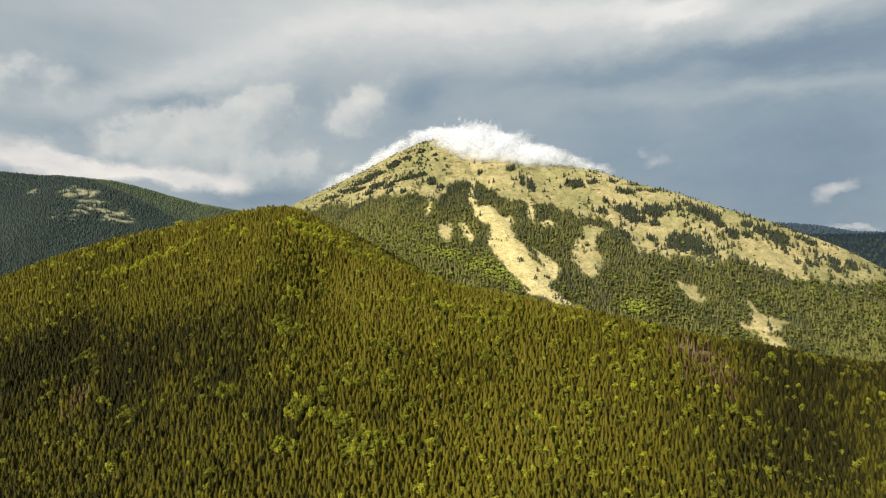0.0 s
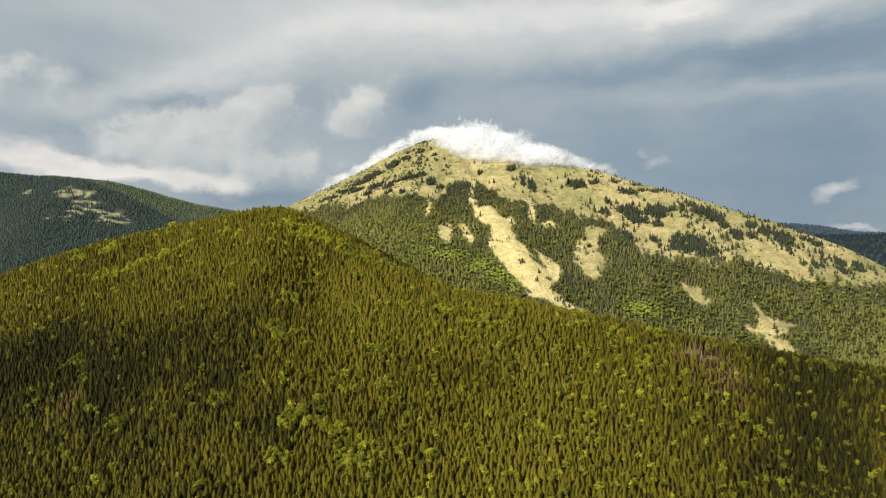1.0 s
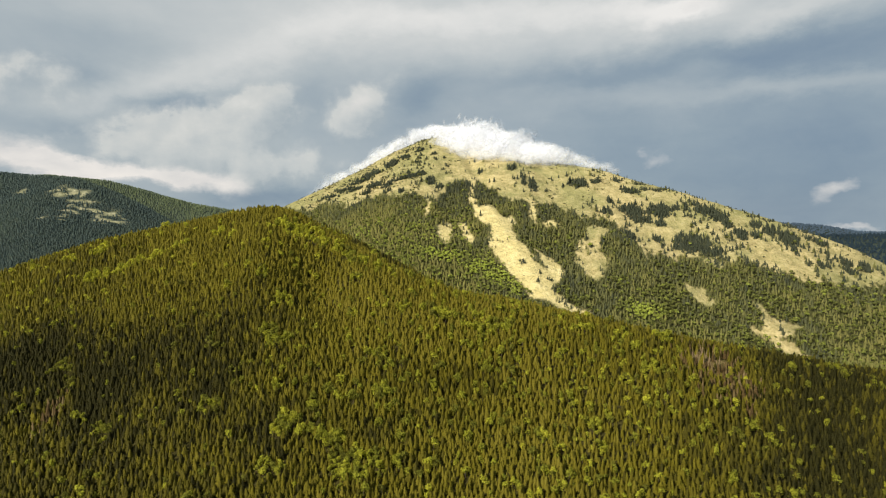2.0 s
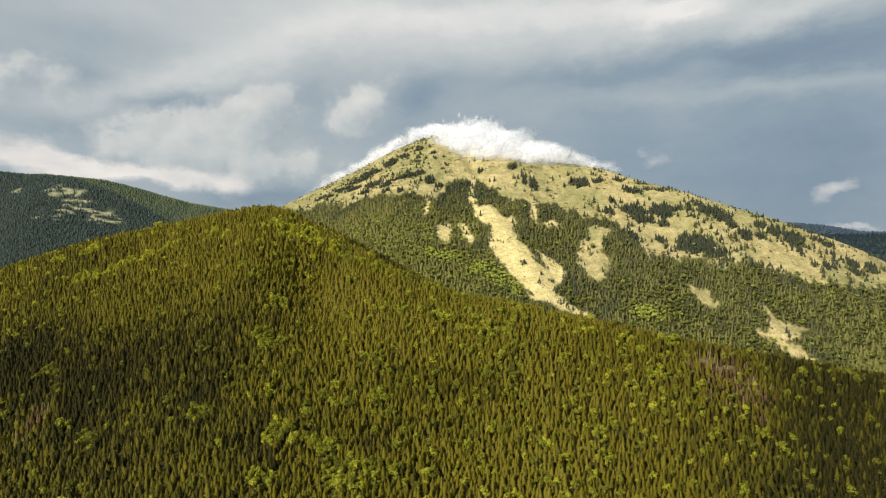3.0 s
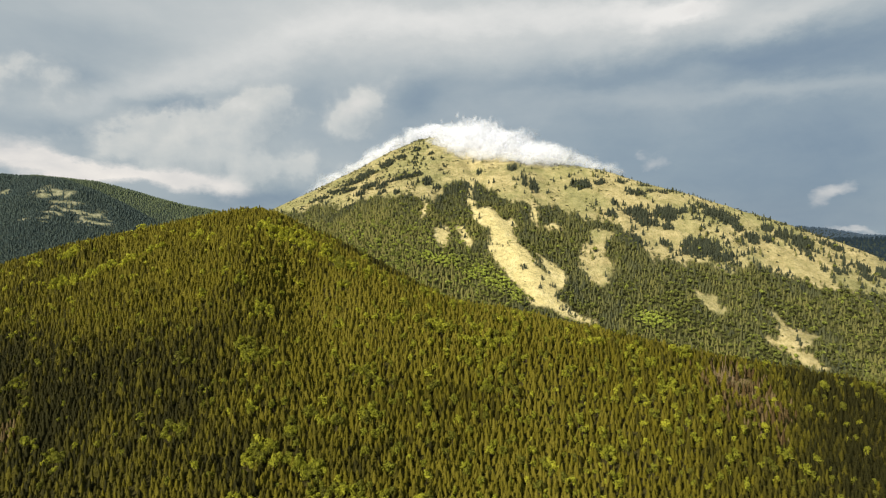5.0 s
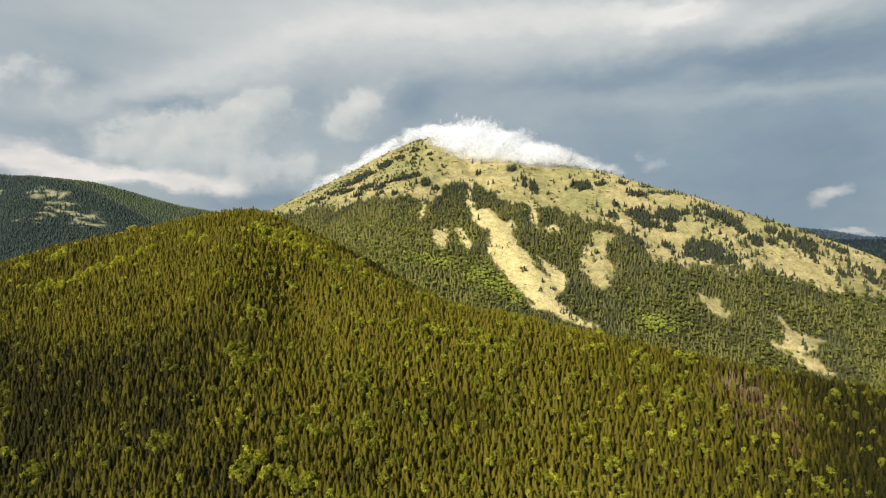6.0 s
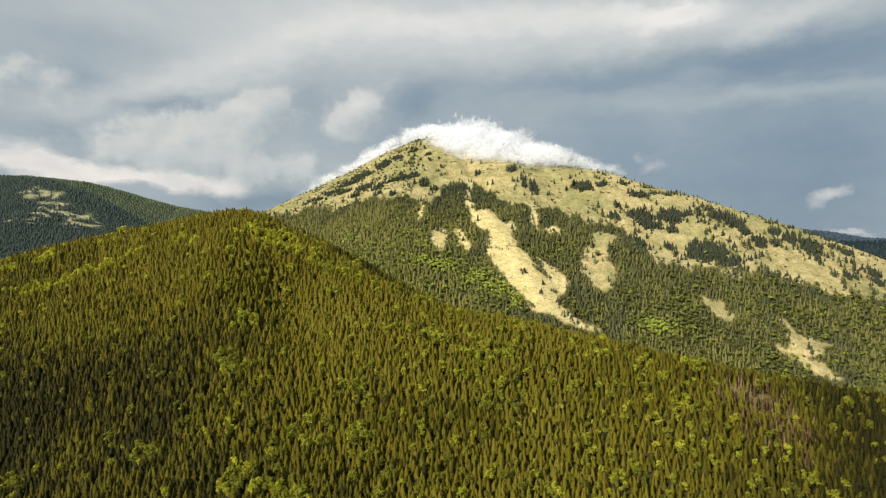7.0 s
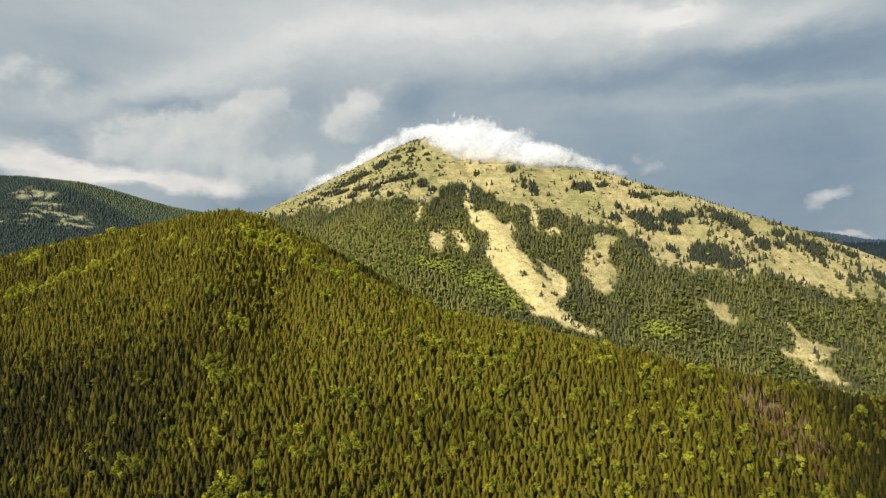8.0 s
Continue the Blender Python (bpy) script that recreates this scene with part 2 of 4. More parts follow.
# open ground on the mountain and the western hill, as outlines in the plan
SCREES = [
    [(154, 1931), (229, 1990), (217, 1916), (224, 1870), (250, 1823), (268, 1779), (299, 1734), (302, 1666), (330, 1627), (384, 1612), (365, 1593), (297, 1604), (231, 1635), (215, 1678), (177, 1741), (144, 1810), (136, 1873)],
    [(113, 2272), (124, 2252), (103, 2118), (117, 2028), (164, 2057), (194, 1994), (222, 2007), (224, 1974), (171, 1927), (130, 1949), (106, 1989), (93, 2101)],
    [(276, 1833), (298, 1818), (328, 1805), (345, 1773), (335, 1721), (309, 1704), (295, 1755)],
]
GLADES_WEST = [
    [(-17, 1927), (26, 1959), (29, 1906), (17, 1849), (1, 1855), (-13, 1890)],
    [(49, 1954), (66, 1956), (82, 1933), (96, 1865), (82, 1853), (68, 1909)],
    [(-50, 2026), (-40, 2058), (-42, 2003), (-56, 1972)],
    [(290, 2042), (306, 2056), (310, 2009), (297, 1972), (289, 1992)],
    [(320, 1976), (363, 1999), (370, 1967), (330, 1958)],
    [(-175, 2192), (-100, 2247), (-69, 2195), (-104, 2137), (-161, 2136)],
    [(-351, 2191), (-278, 2229), (-219, 2240), (-218, 2192), (-270, 2173), (-336, 2157)],
]
GLADES_EAST = [
    [(486, 1961), (524, 1940), (489, 1905), (471, 1848), (490, 1814), (469, 1769), (432, 1733), (410, 1748), (398, 1798), (399, 1860), (437, 1910), (458, 1951)],
    [(677, 1732), (702, 1726), (728, 1709), (737, 1670), (716, 1654), (691, 1681), (675, 1704)],
    [(839, 1661), (857, 1660), (864, 1619), (893, 1607), (927, 1596), (878, 1567), (846, 1548), (869, 1529), (894, 1504), (849, 1506), (828, 1540), (797, 1584), (829, 1579), (843, 1615)],
    [(773, 1839), (813, 1838), (831, 1812), (801, 1792), (772, 1811)],
]
GLADES_HILL = [
    [(-1717, 2629), (-1723, 2722), (-1707, 2754), (-1637, 2721), (-1556, 2715), (-1583, 2671), (-1632, 2666), (-1627, 2610), (-1673, 2634)],
    [(-1602, 2569), (-1611, 2658), (-1554, 2663), (-1486, 2651), (-1485, 2624), (-1547, 2630), (-1567, 2568)],
    [(-1554, 2526), (-1549, 2615), (-1481, 2617), (-1412, 2611), (-1466, 2591), (-1510, 2588)],
    [(-1458, 2549), (-1434, 2596), (-1367, 2579), (-1316, 2551), (-1357, 2540), (-1414, 2540)],
    [(-1622, 2506), (-1618, 2527), (-1603, 2525), (-1604, 2498)],
    [(-1878, 2722), (-1871, 2754), (-1850, 2718)],
]
GLADES = SCREES + GLADES_WEST + GLADES_EAST + GLADES_HILL
TREELINE = [(-600, 2282), (-473, 2245), (-367, 2212), (-265, 2175), (-151, 2152), (-85, 2142), (-51, 2074), (-19, 2094), (19, 2183), (63, 2221),
            (96, 2224), (133, 2215), (175, 2190), (224, 2105), (277, 2080), (332, 2078), (400, 2049), (444, 2005), (483, 1981), (523, 1999), (545, 1982),
            (601, 1836), (695, 1848), (747, 1835), (830, 1839), (883, 1814), (952, 1792), (1014, 1763), (1083, 1748), (1217, 1771), (1420, 1800)]
# groves on the open slope: x, y, half width, half depth
COPSES_WEST = [(255, 2286, 18, 13), (289, 2203, 8, 19), (318, 2185, 12, 29), (358, 2148, 6, 6), (426, 2183, 6, 6), (142, 2299, 8, 6), (554, 2271, 8, 6),
               (-420, 2299, 29, 6), (-365, 2334, 34, 6), (-313, 2371, 34, 13), (-267, 2388, 39, 13), (-195, 2420, 26, 24), (-141, 2452, 22, 13),
               (-94, 2476, 22, 6), (-278, 2227, 16, 9), (-319, 2305, 25, 9), (-255, 2286, 29, 14), (-199, 2231, 20, 10), (-161, 2255, 28, 7),
               (-117, 2268, 24, 8), (-78, 2283, 16, 12), (-44, 2216, 16, 21), (-10, 2175, 12, 12), (-194, 2185, 16, 6), (-143, 2153, 10, 6),
               (-78, 2480, 9, 6), (-33, 2428, 9, 6), (20, 2340, 4, 6), (261, 1685, 8, 6), (230, 1757, 8, 6), (273, 1715, 6, 6), (260, 1782, 6, 6),
               (313, 1624, 17, 10), (300, 1655, 7, 11), (329, 1607, 12, 6), (298, 1704, 8, 6), (438, 1904, 7, 6), (449, 1866, 5, 6)]
COPSES_MIDDLE = [(483, 2196, 32, 19), (547, 2200, 16, 6), (568, 2087, 8, 9), (651, 2144, 28, 12), (710, 2162, 20, 8), (760, 2157, 29, 8), (624, 2040, 41, 19),
                 (643, 1999, 30, 15), (539, 2028, 15, 12), (713, 2037, 32, 24), (698, 1979, 17, 10), (551, 1897, 47, 22), (488, 1876, 10, 17),
                 (659, 1907, 9, 10), (769, 1888, 64, 29), (806, 1852, 36, 18), (872, 2039, 35, 19), (901, 2011, 23, 16), (914, 1983, 17, 15),
                 (935, 1936, 21, 17), (981, 1936, 10, 11)]
COPSES_EAST = [(1008, 1993, 18, 11), (1040, 1968, 28, 14), (1084, 1932, 30, 23), (1071, 1875, 14, 11), (1170, 1954, 20, 14), (1167, 1992, 17, 6),
               (1191, 1943, 16, 16), (1119, 1831, 10, 11), (1140, 1825, 8, 6), (1215, 1855, 18, 12), (1205, 1818, 16, 10), (1261, 1847, 20, 13),
               (769, 2041, 10, 7), (808, 2062, 16, 6), (848, 2070, 18, 6), (1022, 2039, 25, 6), (1067, 2021, 20, 6), (1121, 2005, 25, 6),
               (617, 2208, 16, 6), (701, 2193, 21, 6)]
COPSES = COPSES_WEST + COPSES_MIDDLE + COPSES_EAST
CLEARING = (406, 966)

def inside(poly, x, y):
    """Signed distance to an outline in the plan, positive inside."""
    x, y = np.asarray(x, float), np.asarray(y, float)
    best, odd = np.full(x.shape, 1e9), np.zeros(x.shape, bool)
    for (ax, ay), (bx, by) in zip(poly, poly[1:] + poly[:1]):
        ex, ey = bx - ax, by - ay
        k = np.clip(((x - ax) * ex + (y - ay) * ey) / (ex * ex + ey * ey + 1e-9), 0, 1)
        best = np.minimum(best, np.hypot(x - ax - k * ex, y - ay - k * ey))
        if by != ay:
            odd ^= ((ay > y) != (by > y)) & (x < ex * (y - ay) / (by - ay) + ax)
    return np.where(odd, best, -best)


def open_depth(x, y):
    """Metres into open scree and grass; negative under forest."""
    x, y = np.asarray(x, float), np.asarray(y, float)
    edge = (vnoise(x, y, 30, 51) - 0.5) * 30 + (vnoise(x, y * 0.6, 13, 56, 2) - 0.5) * 26
    far = y > 1400
    line = np.interp(x, [p[0] for p in TREELINE], [p[1] for p in TREELINE])
    d = np.where((x > -620) & (x < 1420), y - line + (vnoise(x, y, 60, 52) - 0.5) * 40 + (vnoise(x * 1.6, y * 0.5, 26, 55) - 0.5) * 70, -200.0) + edge
    d = np.where(y > crest(MOUNT, x)[0] + 150, -200.0, d)
    for poly in GLADES:
        d = np.maximum(d, inside(poly, x, y) + 0.6 * edge + np.where((x < 200) & (x > -1000), 5.0, 4.0) + np.where(x < -1000, (vnoise(x * 0.55 + 0.3 * y, y * 1.3, 26, 53) - 0.55) * 110, 0.0))
    d = np.where(far, d, -200.0)
    c = 23 - np.hypot((x - CLEARING[0]) / 1.3, (y - CLEARING[1]) / 1.0) + 1.0 * edge
    return np.maximum(d, c)


def openness(x, y):
    """1 on open ground, 0 under forest."""
    return np.clip(open_depth(x, y) / 6 + 0.5, 0, 1)


# ---------------------------------------------------------------- materials
def material(name):
    m = bpy.data.materials.new(name)
    m.use_nodes = True
    return m, Nodes(m.node_tree)


def finish(n, color, rough, bump=None, strength=0.3, dist=0.2, spec=0.2):
    b = n.add("ShaderNodeBsdfPrincipled", ins={"Base Color": color, "Roughness": rough, "Specular IOR Level": spec})
    if bump is not None:
        n.put(b.inputs["Normal"], n.add("ShaderNodeBump", ins={"Height": bump, "Strength": strength, "Distance": dist}).outputs[0])
    n.add("ShaderNodeOutputMaterial", ins={"Surface": b.outputs[0]})


def attr(n, name):
    a = n.add("ShaderNodeAttribute")
    a.attribute_name = name
    return a.outputs["Fac"]


def ground_material():
    m, n = material("mountain_ground")
    pos = n.add("ShaderNodeNewGeometry").outputs["Position"]
    big, mid, small = n.noise(pos, 0.006, 5.0, 0.6), n.noise(pos, 0.035, 6.0, 0.65), n.noise(pos, 0.25, 5.0, 0.7)
    straw = n.ramp(mid, [(0.25, (0.46, 0.38, 0.17)), (0.5, (0.61, 0.51, 0.24)), (0.72, (0.72, 0.61, 0.33))])
    turf = n.ramp(mid, [(0.3, (0.18, 0.18, 0.073)), (0.7, (0.33, 0.31, 0.135))])
    slope = n.ramp(mid, [(0.25, (0.225, 0.19, 0.086)), (0.5, (0.42, 0.35, 0.17)), (0.75, (0.60, 0.49, 0.265))])
    straw = n.mix(attr(n, "scree"), slope, straw)
    open_col = n.mix(n.math("MULTIPLY", n.ramp(big, [(0.40, (0, 0, 0)), (0.58, (0.85, 0.85, 0.85))]), n.math("SUBTRACT", 1.0, attr(n, "scree"))), straw, turf)
    open_col = n.mix(n.math("MULTIPLY", n.math("GREATER_THAN", small, 0.60), 0.35), open_col, (0.46, 0.43, 0.34))
    tuft = n.noise(pos, 0.11, 6.0, 0.75)
    open_col = n.mix(n.math("MULTIPLY", n.ramp(tuft, [(0.50, (0, 0, 0)), (0.62, (1, 1, 1))]), 0.55), open_col, (0.15, 0.15, 0.05))
    floor = n.ramp(small, [(0.3, (0.030, 0.028, 0.009)), (0.7, (0.072, 0.062, 0.019))])
    floor = n.mix(attr(n, "upland"), floor, n.ramp(mid, [(0.3, (0.034, 0.038, 0.014)), (0.7, (0.075, 0.075, 0.028))]))
    # western and far floor painted bluish for haze and cloud shade
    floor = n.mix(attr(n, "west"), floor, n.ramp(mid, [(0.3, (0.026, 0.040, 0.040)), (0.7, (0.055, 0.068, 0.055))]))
    # open ground there dulled to stand in for half shadow
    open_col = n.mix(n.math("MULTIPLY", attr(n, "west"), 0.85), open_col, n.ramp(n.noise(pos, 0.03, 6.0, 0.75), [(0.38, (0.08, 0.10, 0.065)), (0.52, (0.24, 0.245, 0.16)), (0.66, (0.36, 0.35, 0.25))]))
    open_col = n.mix(attr(n, "brash"), open_col, n.ramp(tuft, [(0.35, (0.11, 0.085, 0.030)), (0.65, (0.23, 0.18, 0.075))]))
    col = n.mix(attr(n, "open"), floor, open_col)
    finish(n, col, 0.95, n.math("ADD", small, n.math("MULTIPLY", mid, 2.6)), 0.9, 2.4, 0.05)
    return m


def leaf_material(name, stops):
    """Foliage whose shade differs from tree to tree."""
    m, n = material(name)
    pos = n.add("ShaderNodeNewGeometry").outputs["Position"]
    own = n.math("MULTIPLY", n.math("SUBTRACT", n.add("ShaderNodeObjectInfo").outputs["Random"], 0.5), n.math("MULTIPLY", attr(n, "solo"), 0.7))
    tone = n.math("ADD", n.math("ADD", attr(n, "tint"), own), n.math("MULTIPLY", n.math("SUBTRACT", n.noise(pos, 0.85, 3.0, 0.7), 0.5), 0.6))
    col = n.ramp(tone, stops)
    b = n.add("ShaderNodeBsdfPrincipled", ins={"Base Color": col, "Roughness": 0.75, "Specular IOR Level": 0.15})
    t = n.add("ShaderNodeBsdfTranslucent", ins={"Color": col})
    mix = n.add("ShaderNodeMixShader", ins={0: 0.42, 1: b.outputs[0], 2: t.outputs[0]})
    n.add("ShaderNodeOutputMaterial", ins={"Surface": mix.outputs[0]})
    return m


def bark_material(name, a, b):
    m, n = material(name)
    pos = n.add("ShaderNodeNewGeometry").outputs["Position"]
    g = n.noise(n.add("ShaderNodeVectorMath", operation="MULTIPLY", ins={0: pos, 1: (6, 6, 0.8)}).outputs[0], 1.0, 5.0, 0.7)
    finish(n, n.ramp(g, [(0.3, a), (0.7, b)]), 0.9, g, 0.5, 0.05, 0.1)
    return m


GROUND = ground_material()
NEEDLES = leaf_material("spruce_needles", [(0.0, (0.030, 0.029, 0.007)), (0.35, (0.113, 0.099, 0.012)), (0.7, (0.180, 0.156, 0.013)), (1.0, (0.22, 0.188, 0.024))])
LEAVES = leaf_material("fresh_leaves", [(0.0, (0.135, 0.130, 0.024)), (0.4, (0.21, 0.215, 0.026)), (0.7, (0.32, 0.325, 0.032)), (1.0, (0.46, 0.45, 0.045))])
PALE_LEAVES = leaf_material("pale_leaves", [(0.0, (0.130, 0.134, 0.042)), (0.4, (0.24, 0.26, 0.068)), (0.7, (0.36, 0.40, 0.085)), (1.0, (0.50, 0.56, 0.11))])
# mountain needles greyed in the base colour to stand in for haze
HIGH_NEEDLES = leaf_material("haze_greyed_needles", [(0.0, (0.072, 0.084, 0.056)), (0.35, (0.125, 0.133, 0.068)), (0.7, (0.20, 0.20, 0.074)), (1.0, (0.28, 0.265, 0.086))])
# needles tinted bluish for haze and cloud shade on the western hill
FAR_NEEDLES = leaf_material("haze_tinted_needles", [(0.0, (0.068, 0.098, 0.096)), (0.5, (0.135, 0.172, 0.115)), (1.0, (0.21, 0.25, 0.11))])
RUSTY = leaf_material("rusty_needles", [(0.0, (0.085, 0.055, 0.022)), (0.5, (0.15, 0.10, 0.038)), (1.0, (0.24, 0.18, 0.085))])
# blue of distance haze painted into the base colour; dark end holds shade
DISTANT = leaf_material("distant_haze_forest", [(0.0, (0.026, 0.046, 0.066)), (0.5, (0.04, 0.062, 0.08)), (1.0, (0.11, 0.16, 0.235))])
DEADWOOD = bark_material("weathered_wood", (0.13, 0.085, 0.05), (0.30, 0.22, 0.14))
BARK = bark_material("bark", (0.045, 0.032, 0.022), (0.13, 0.10, 0.075))


def mesh_from(name, v, faces, mats, tint=None, which=None, solo=0.0, smooth=False):
    """A mesh from arrays of corners and triangles, with a shade for each corner."""
    me = bpy.data.meshes.new(name)
    v, faces = np.asarray(v, np.float32), np.asarray(faces, np.int32)
    me.vertices.add(len(v))
    me.vertices.foreach_set("co", v.ravel())
    me.loops.add(faces.size)
    me.loops.foreach_set("vertex_index", faces.ravel())
    me.polygons.add(len(faces))
    me.polygons.foreach_set("loop_start", np.arange(0, faces.size, faces.shape[1], dtype=np.int32))
    me.polygons.foreach_set("loop_total", np.full(len(faces), faces.shape[1], np.int32))
    for mat in mats:
        me.materials.append(mat)
    if which is not None:
        me.polygons.foreach_set("material_index", np.asarray(which, np.int32))
    if smooth:
        me.polygons.foreach_set("use_smooth", np.ones(len(faces), bool))
    if tint is not None:
        me.attributes.new("tint", "FLOAT", "POINT").data.foreach_set("value", np.asarray(tint, np.float32))
        me.attributes.new("solo", "FLOAT", "POINT").data.foreach_set("value", np.full(len(v), solo, np.float32))
    me.update(calc_edges=True)
    return me


# ---------------------------------------------------------------- ground
def steps(*runs):
    return np.unique(np.concatenate([np.arange(a, b + 0.1, s) for a, b, s in runs]))


def build_ground():
    xs = steps((-6000, -2600, 200), (-2600, -1000, 25), (-1000, -600, 16), (-600, 1450, 7), (1450, 1500, 25), (1500, 3500, 40), (3500, 6000, 200))
    ys = steps((-2500, 600, 100), (600, 1400, 16), (1400, 2620, 7), (2620, 2700, 20), (2700, 3600, 25), (3600, 6200, 65))
    gx, gy = np.meshgrid(xs, ys)
    op = openness(gx, gy)
    gz = land(gx, gy) + op * ((vnoise(gx, gy, 24, 61) - 0.5) * 5.0)
    nx, ny = len(xs), len(ys)
    i = (np.arange(ny - 1)[:, None] * nx + np.arange(nx - 1)[None]).ravel()
    faces = np.stack([i, i + 1, i + nx + 1, i + nx], 1)
    me = mesh_from("ground", np.stack([gx, gy, gz], -1).reshape(-1, 3), faces, [GROUND], smooth=True)
    me.attributes.new("open", "FLOAT", "POINT").data.foreach_set("value", op.ravel().astype(np.float32))
    bare = np.full(gx.shape, -1e9)
    for poly in SCREES + GLADES_WEST[:5] + GLADES_HILL:
        bare = np.maximum(bare, inside(poly, gx, gy))
    me.attributes.new("scree", "FLOAT", "POINT").data.foreach_set("value", np.clip(bare / 30 + 0.8, 0, 1).ravel().astype(np.float32))
    me.attributes.new("brash", "FLOAT", "POINT").data.foreach_set("value", (gy < 1300).ravel().astype(np.float32))
    me.attributes.new("upland", "FLOAT", "POINT").data.foreach_set("value", np.clip((gy - 1400) / 100, 0, 1).ravel().astype(np.float32))
    # mask of the ground that gets the painted haze and shade
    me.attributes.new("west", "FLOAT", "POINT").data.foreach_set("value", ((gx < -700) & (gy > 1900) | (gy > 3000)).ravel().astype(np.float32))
    tagged(new("ground", me), "wooded hills and a grassy scree mountain under forest", "ground", kind="structure")


build_ground()

# ---------------------------------------------------------------- trees
rng = np.random.default_rng(7)


def spruce_parts(seed, tiers, points, trunk_sides=3):
    """Crown and trunk of a spruce one unit tall: drooping, ragged skirts of boughs one above the other round a tapered stem."""
    r = np.random.default_rng(seed)
    low, full = r.uniform(0.06, 0.16), r.uniform(0.66, 0.88)
    v, f = [], []
    for k in range(tiers):
        a = k / tiers
        z = low + (1 - low) * a ** 0.95
        rise = (1 - low) / tiers * r.uniform(1.3, 1.65)
        reach = 0.275 * (1 - a) ** full + 0.012
        turn, n = r.uniform(0, 6.28), len(v)
        off = r.normal(0, 0.012, 2)
        for p in range(points):
            ang = turn + 2 * pi * (p + r.uniform(-0.22, 0.22)) / points
            out = reach * (r.uniform(0.95, 1.38) if p % 2 else r.uniform(0.42, 0.74))
            v.append((out * cos(ang) + off[0] * (1 - a), out * sin(ang) + off[1] * (1 - a), z - 0.34 * out + r.normal(0, 0.012)))
        v.append((0.25 * off[0], 0.25 * off[1], min(z + rise, 1.0) if k < tiers - 1 else 1.0))
        f += [(n + p, n + (p + 1) % points, n + points) for p in range(points)]
    tv, tf = [], []
    if trunk_sides == 3:      # a bare spike, hidden in the thick of the wood
        tv = [(0.014 * cos(2.1 * k), 0.014 * sin(2.1 * k), -0.06) for k in range(3)] + [(0, 0, 0.6)]
        tf = [(0, 1, 3), (1, 2, 3), (2, 0, 3)]
    else:
        for s in range(trunk_sides):
            ang = 2 * pi * s / trunk_sides
            tv += [(0.014 * cos(ang), 0.014 * sin(ang), -0.06), (0.006 * cos(ang), 0.006 * sin(ang), 0.62)]
        for s in range(trunk_sides):
            p, q = 2 * s, 2 * ((s + 1) % trunk_sides)
            tf += [(p, q, q + 1), (p, q + 1, p + 1)]
    return (np.array(v), np.array(f)), (np.array(tv), np.array(tf))


def broadleaf_parts(seed, lumps, leaves, spray=0.075):
    """Crown and trunk of a broadleaf tree one unit tall: sprays of leaves round a few uneven clumps, on a forked stem."""
    r = np.random.default_rng(seed)
    centres = []
    for k in range(lumps):
        h = r.uniform(0.38, 0.84)
        w = 0.17 * (1 - abs(h - 0.55) / 0.5) + 0.03
        ang = r.uniform(0, 6.28)
        centres.append((np.array([w * cos(ang), w * sin(ang), h]) if k else np.array([0, 0, 0.66]), r.uniform(0.13, 0.19)))
    V, Fs = [], []
    for k in range(leaves):
        c, s = centres[k % lumps]
        d = r.normal(0, 1, 3) + np.array([0, 0, 0.35])
        d /= np.linalg.norm(d)
        p = c + d * s * r.uniform(0.72, 1.18) * np.array([1, 1, 1.15])
        # a spray lies across the way outwards, tipped at random
        n = d + r.normal(0, 0.26, 3)
        n /= np.linalg.norm(n)
        u = np.cross(n, [0.3, 0.2, 1.0])
        u /= np.linalg.norm(u)
        w = np.cross(n, u)
        turn, size = r.uniform(0, 6.28), spray * r.uniform(0.7, 1.4)
        for q in range(3):
            a = turn + 2.09 * q + r.normal(0, 0.3)
            V.append(p + size * (cos(a) * u + sin(a) * w))
        Fs.append((3 * k, 3 * k + 1, 3 * k + 2))
    tv, tf = [], []
    forks = 3 if lumps > 4 else 0
    stems = [((0, 0, -0.06), (0, 0, 0.60), 0.020)] + [((0, 0, 0.3), tuple(c), 0.010) for c, s in centres[1:1 + forks]]
    for a, b, rad in stems:
        a, b, base = np.array(a), np.array(b), len(tv)
        for s in range(3):
            off = np.array([cos(2.09 * s), sin(2.09 * s), 0])
            tv += [a + off * rad, b + off * rad * 0.5]
        for s in range(3):
            i, j = base + 2 * s, base + 2 * ((s + 1) % 3)
            tf += [(i, j, j + 1), (i, j + 1, i + 1)]
    return (np.array(V), np.array(Fs)), (np.array(tv), np.array(tf))


def scatter(x0, x1, y0, y1, gap, seed):
    """Uneven places over the plan, about gap metres apart."""
    r = np.random.default_rng(seed)
    gx, gy = np.meshgrid(np.arange(x0, x1, gap), np.arange(y0, y1, gap))
    gx, gy = gx + (np.arange(gx.shape[0]) % 2)[:, None] * gap / 2, gy
    return (gx + r.uniform(-0.45, 0.45, gx.shape) * gap).ravel(), (gy + r.uniform(-0.45, 0.45, gx.shape) * gap).ravel()


def in_view(x, y, spread=0.80):
    """Whether the flight sees that part of the plan, with some margin."""
    return np.abs(x) < spread * y + 60


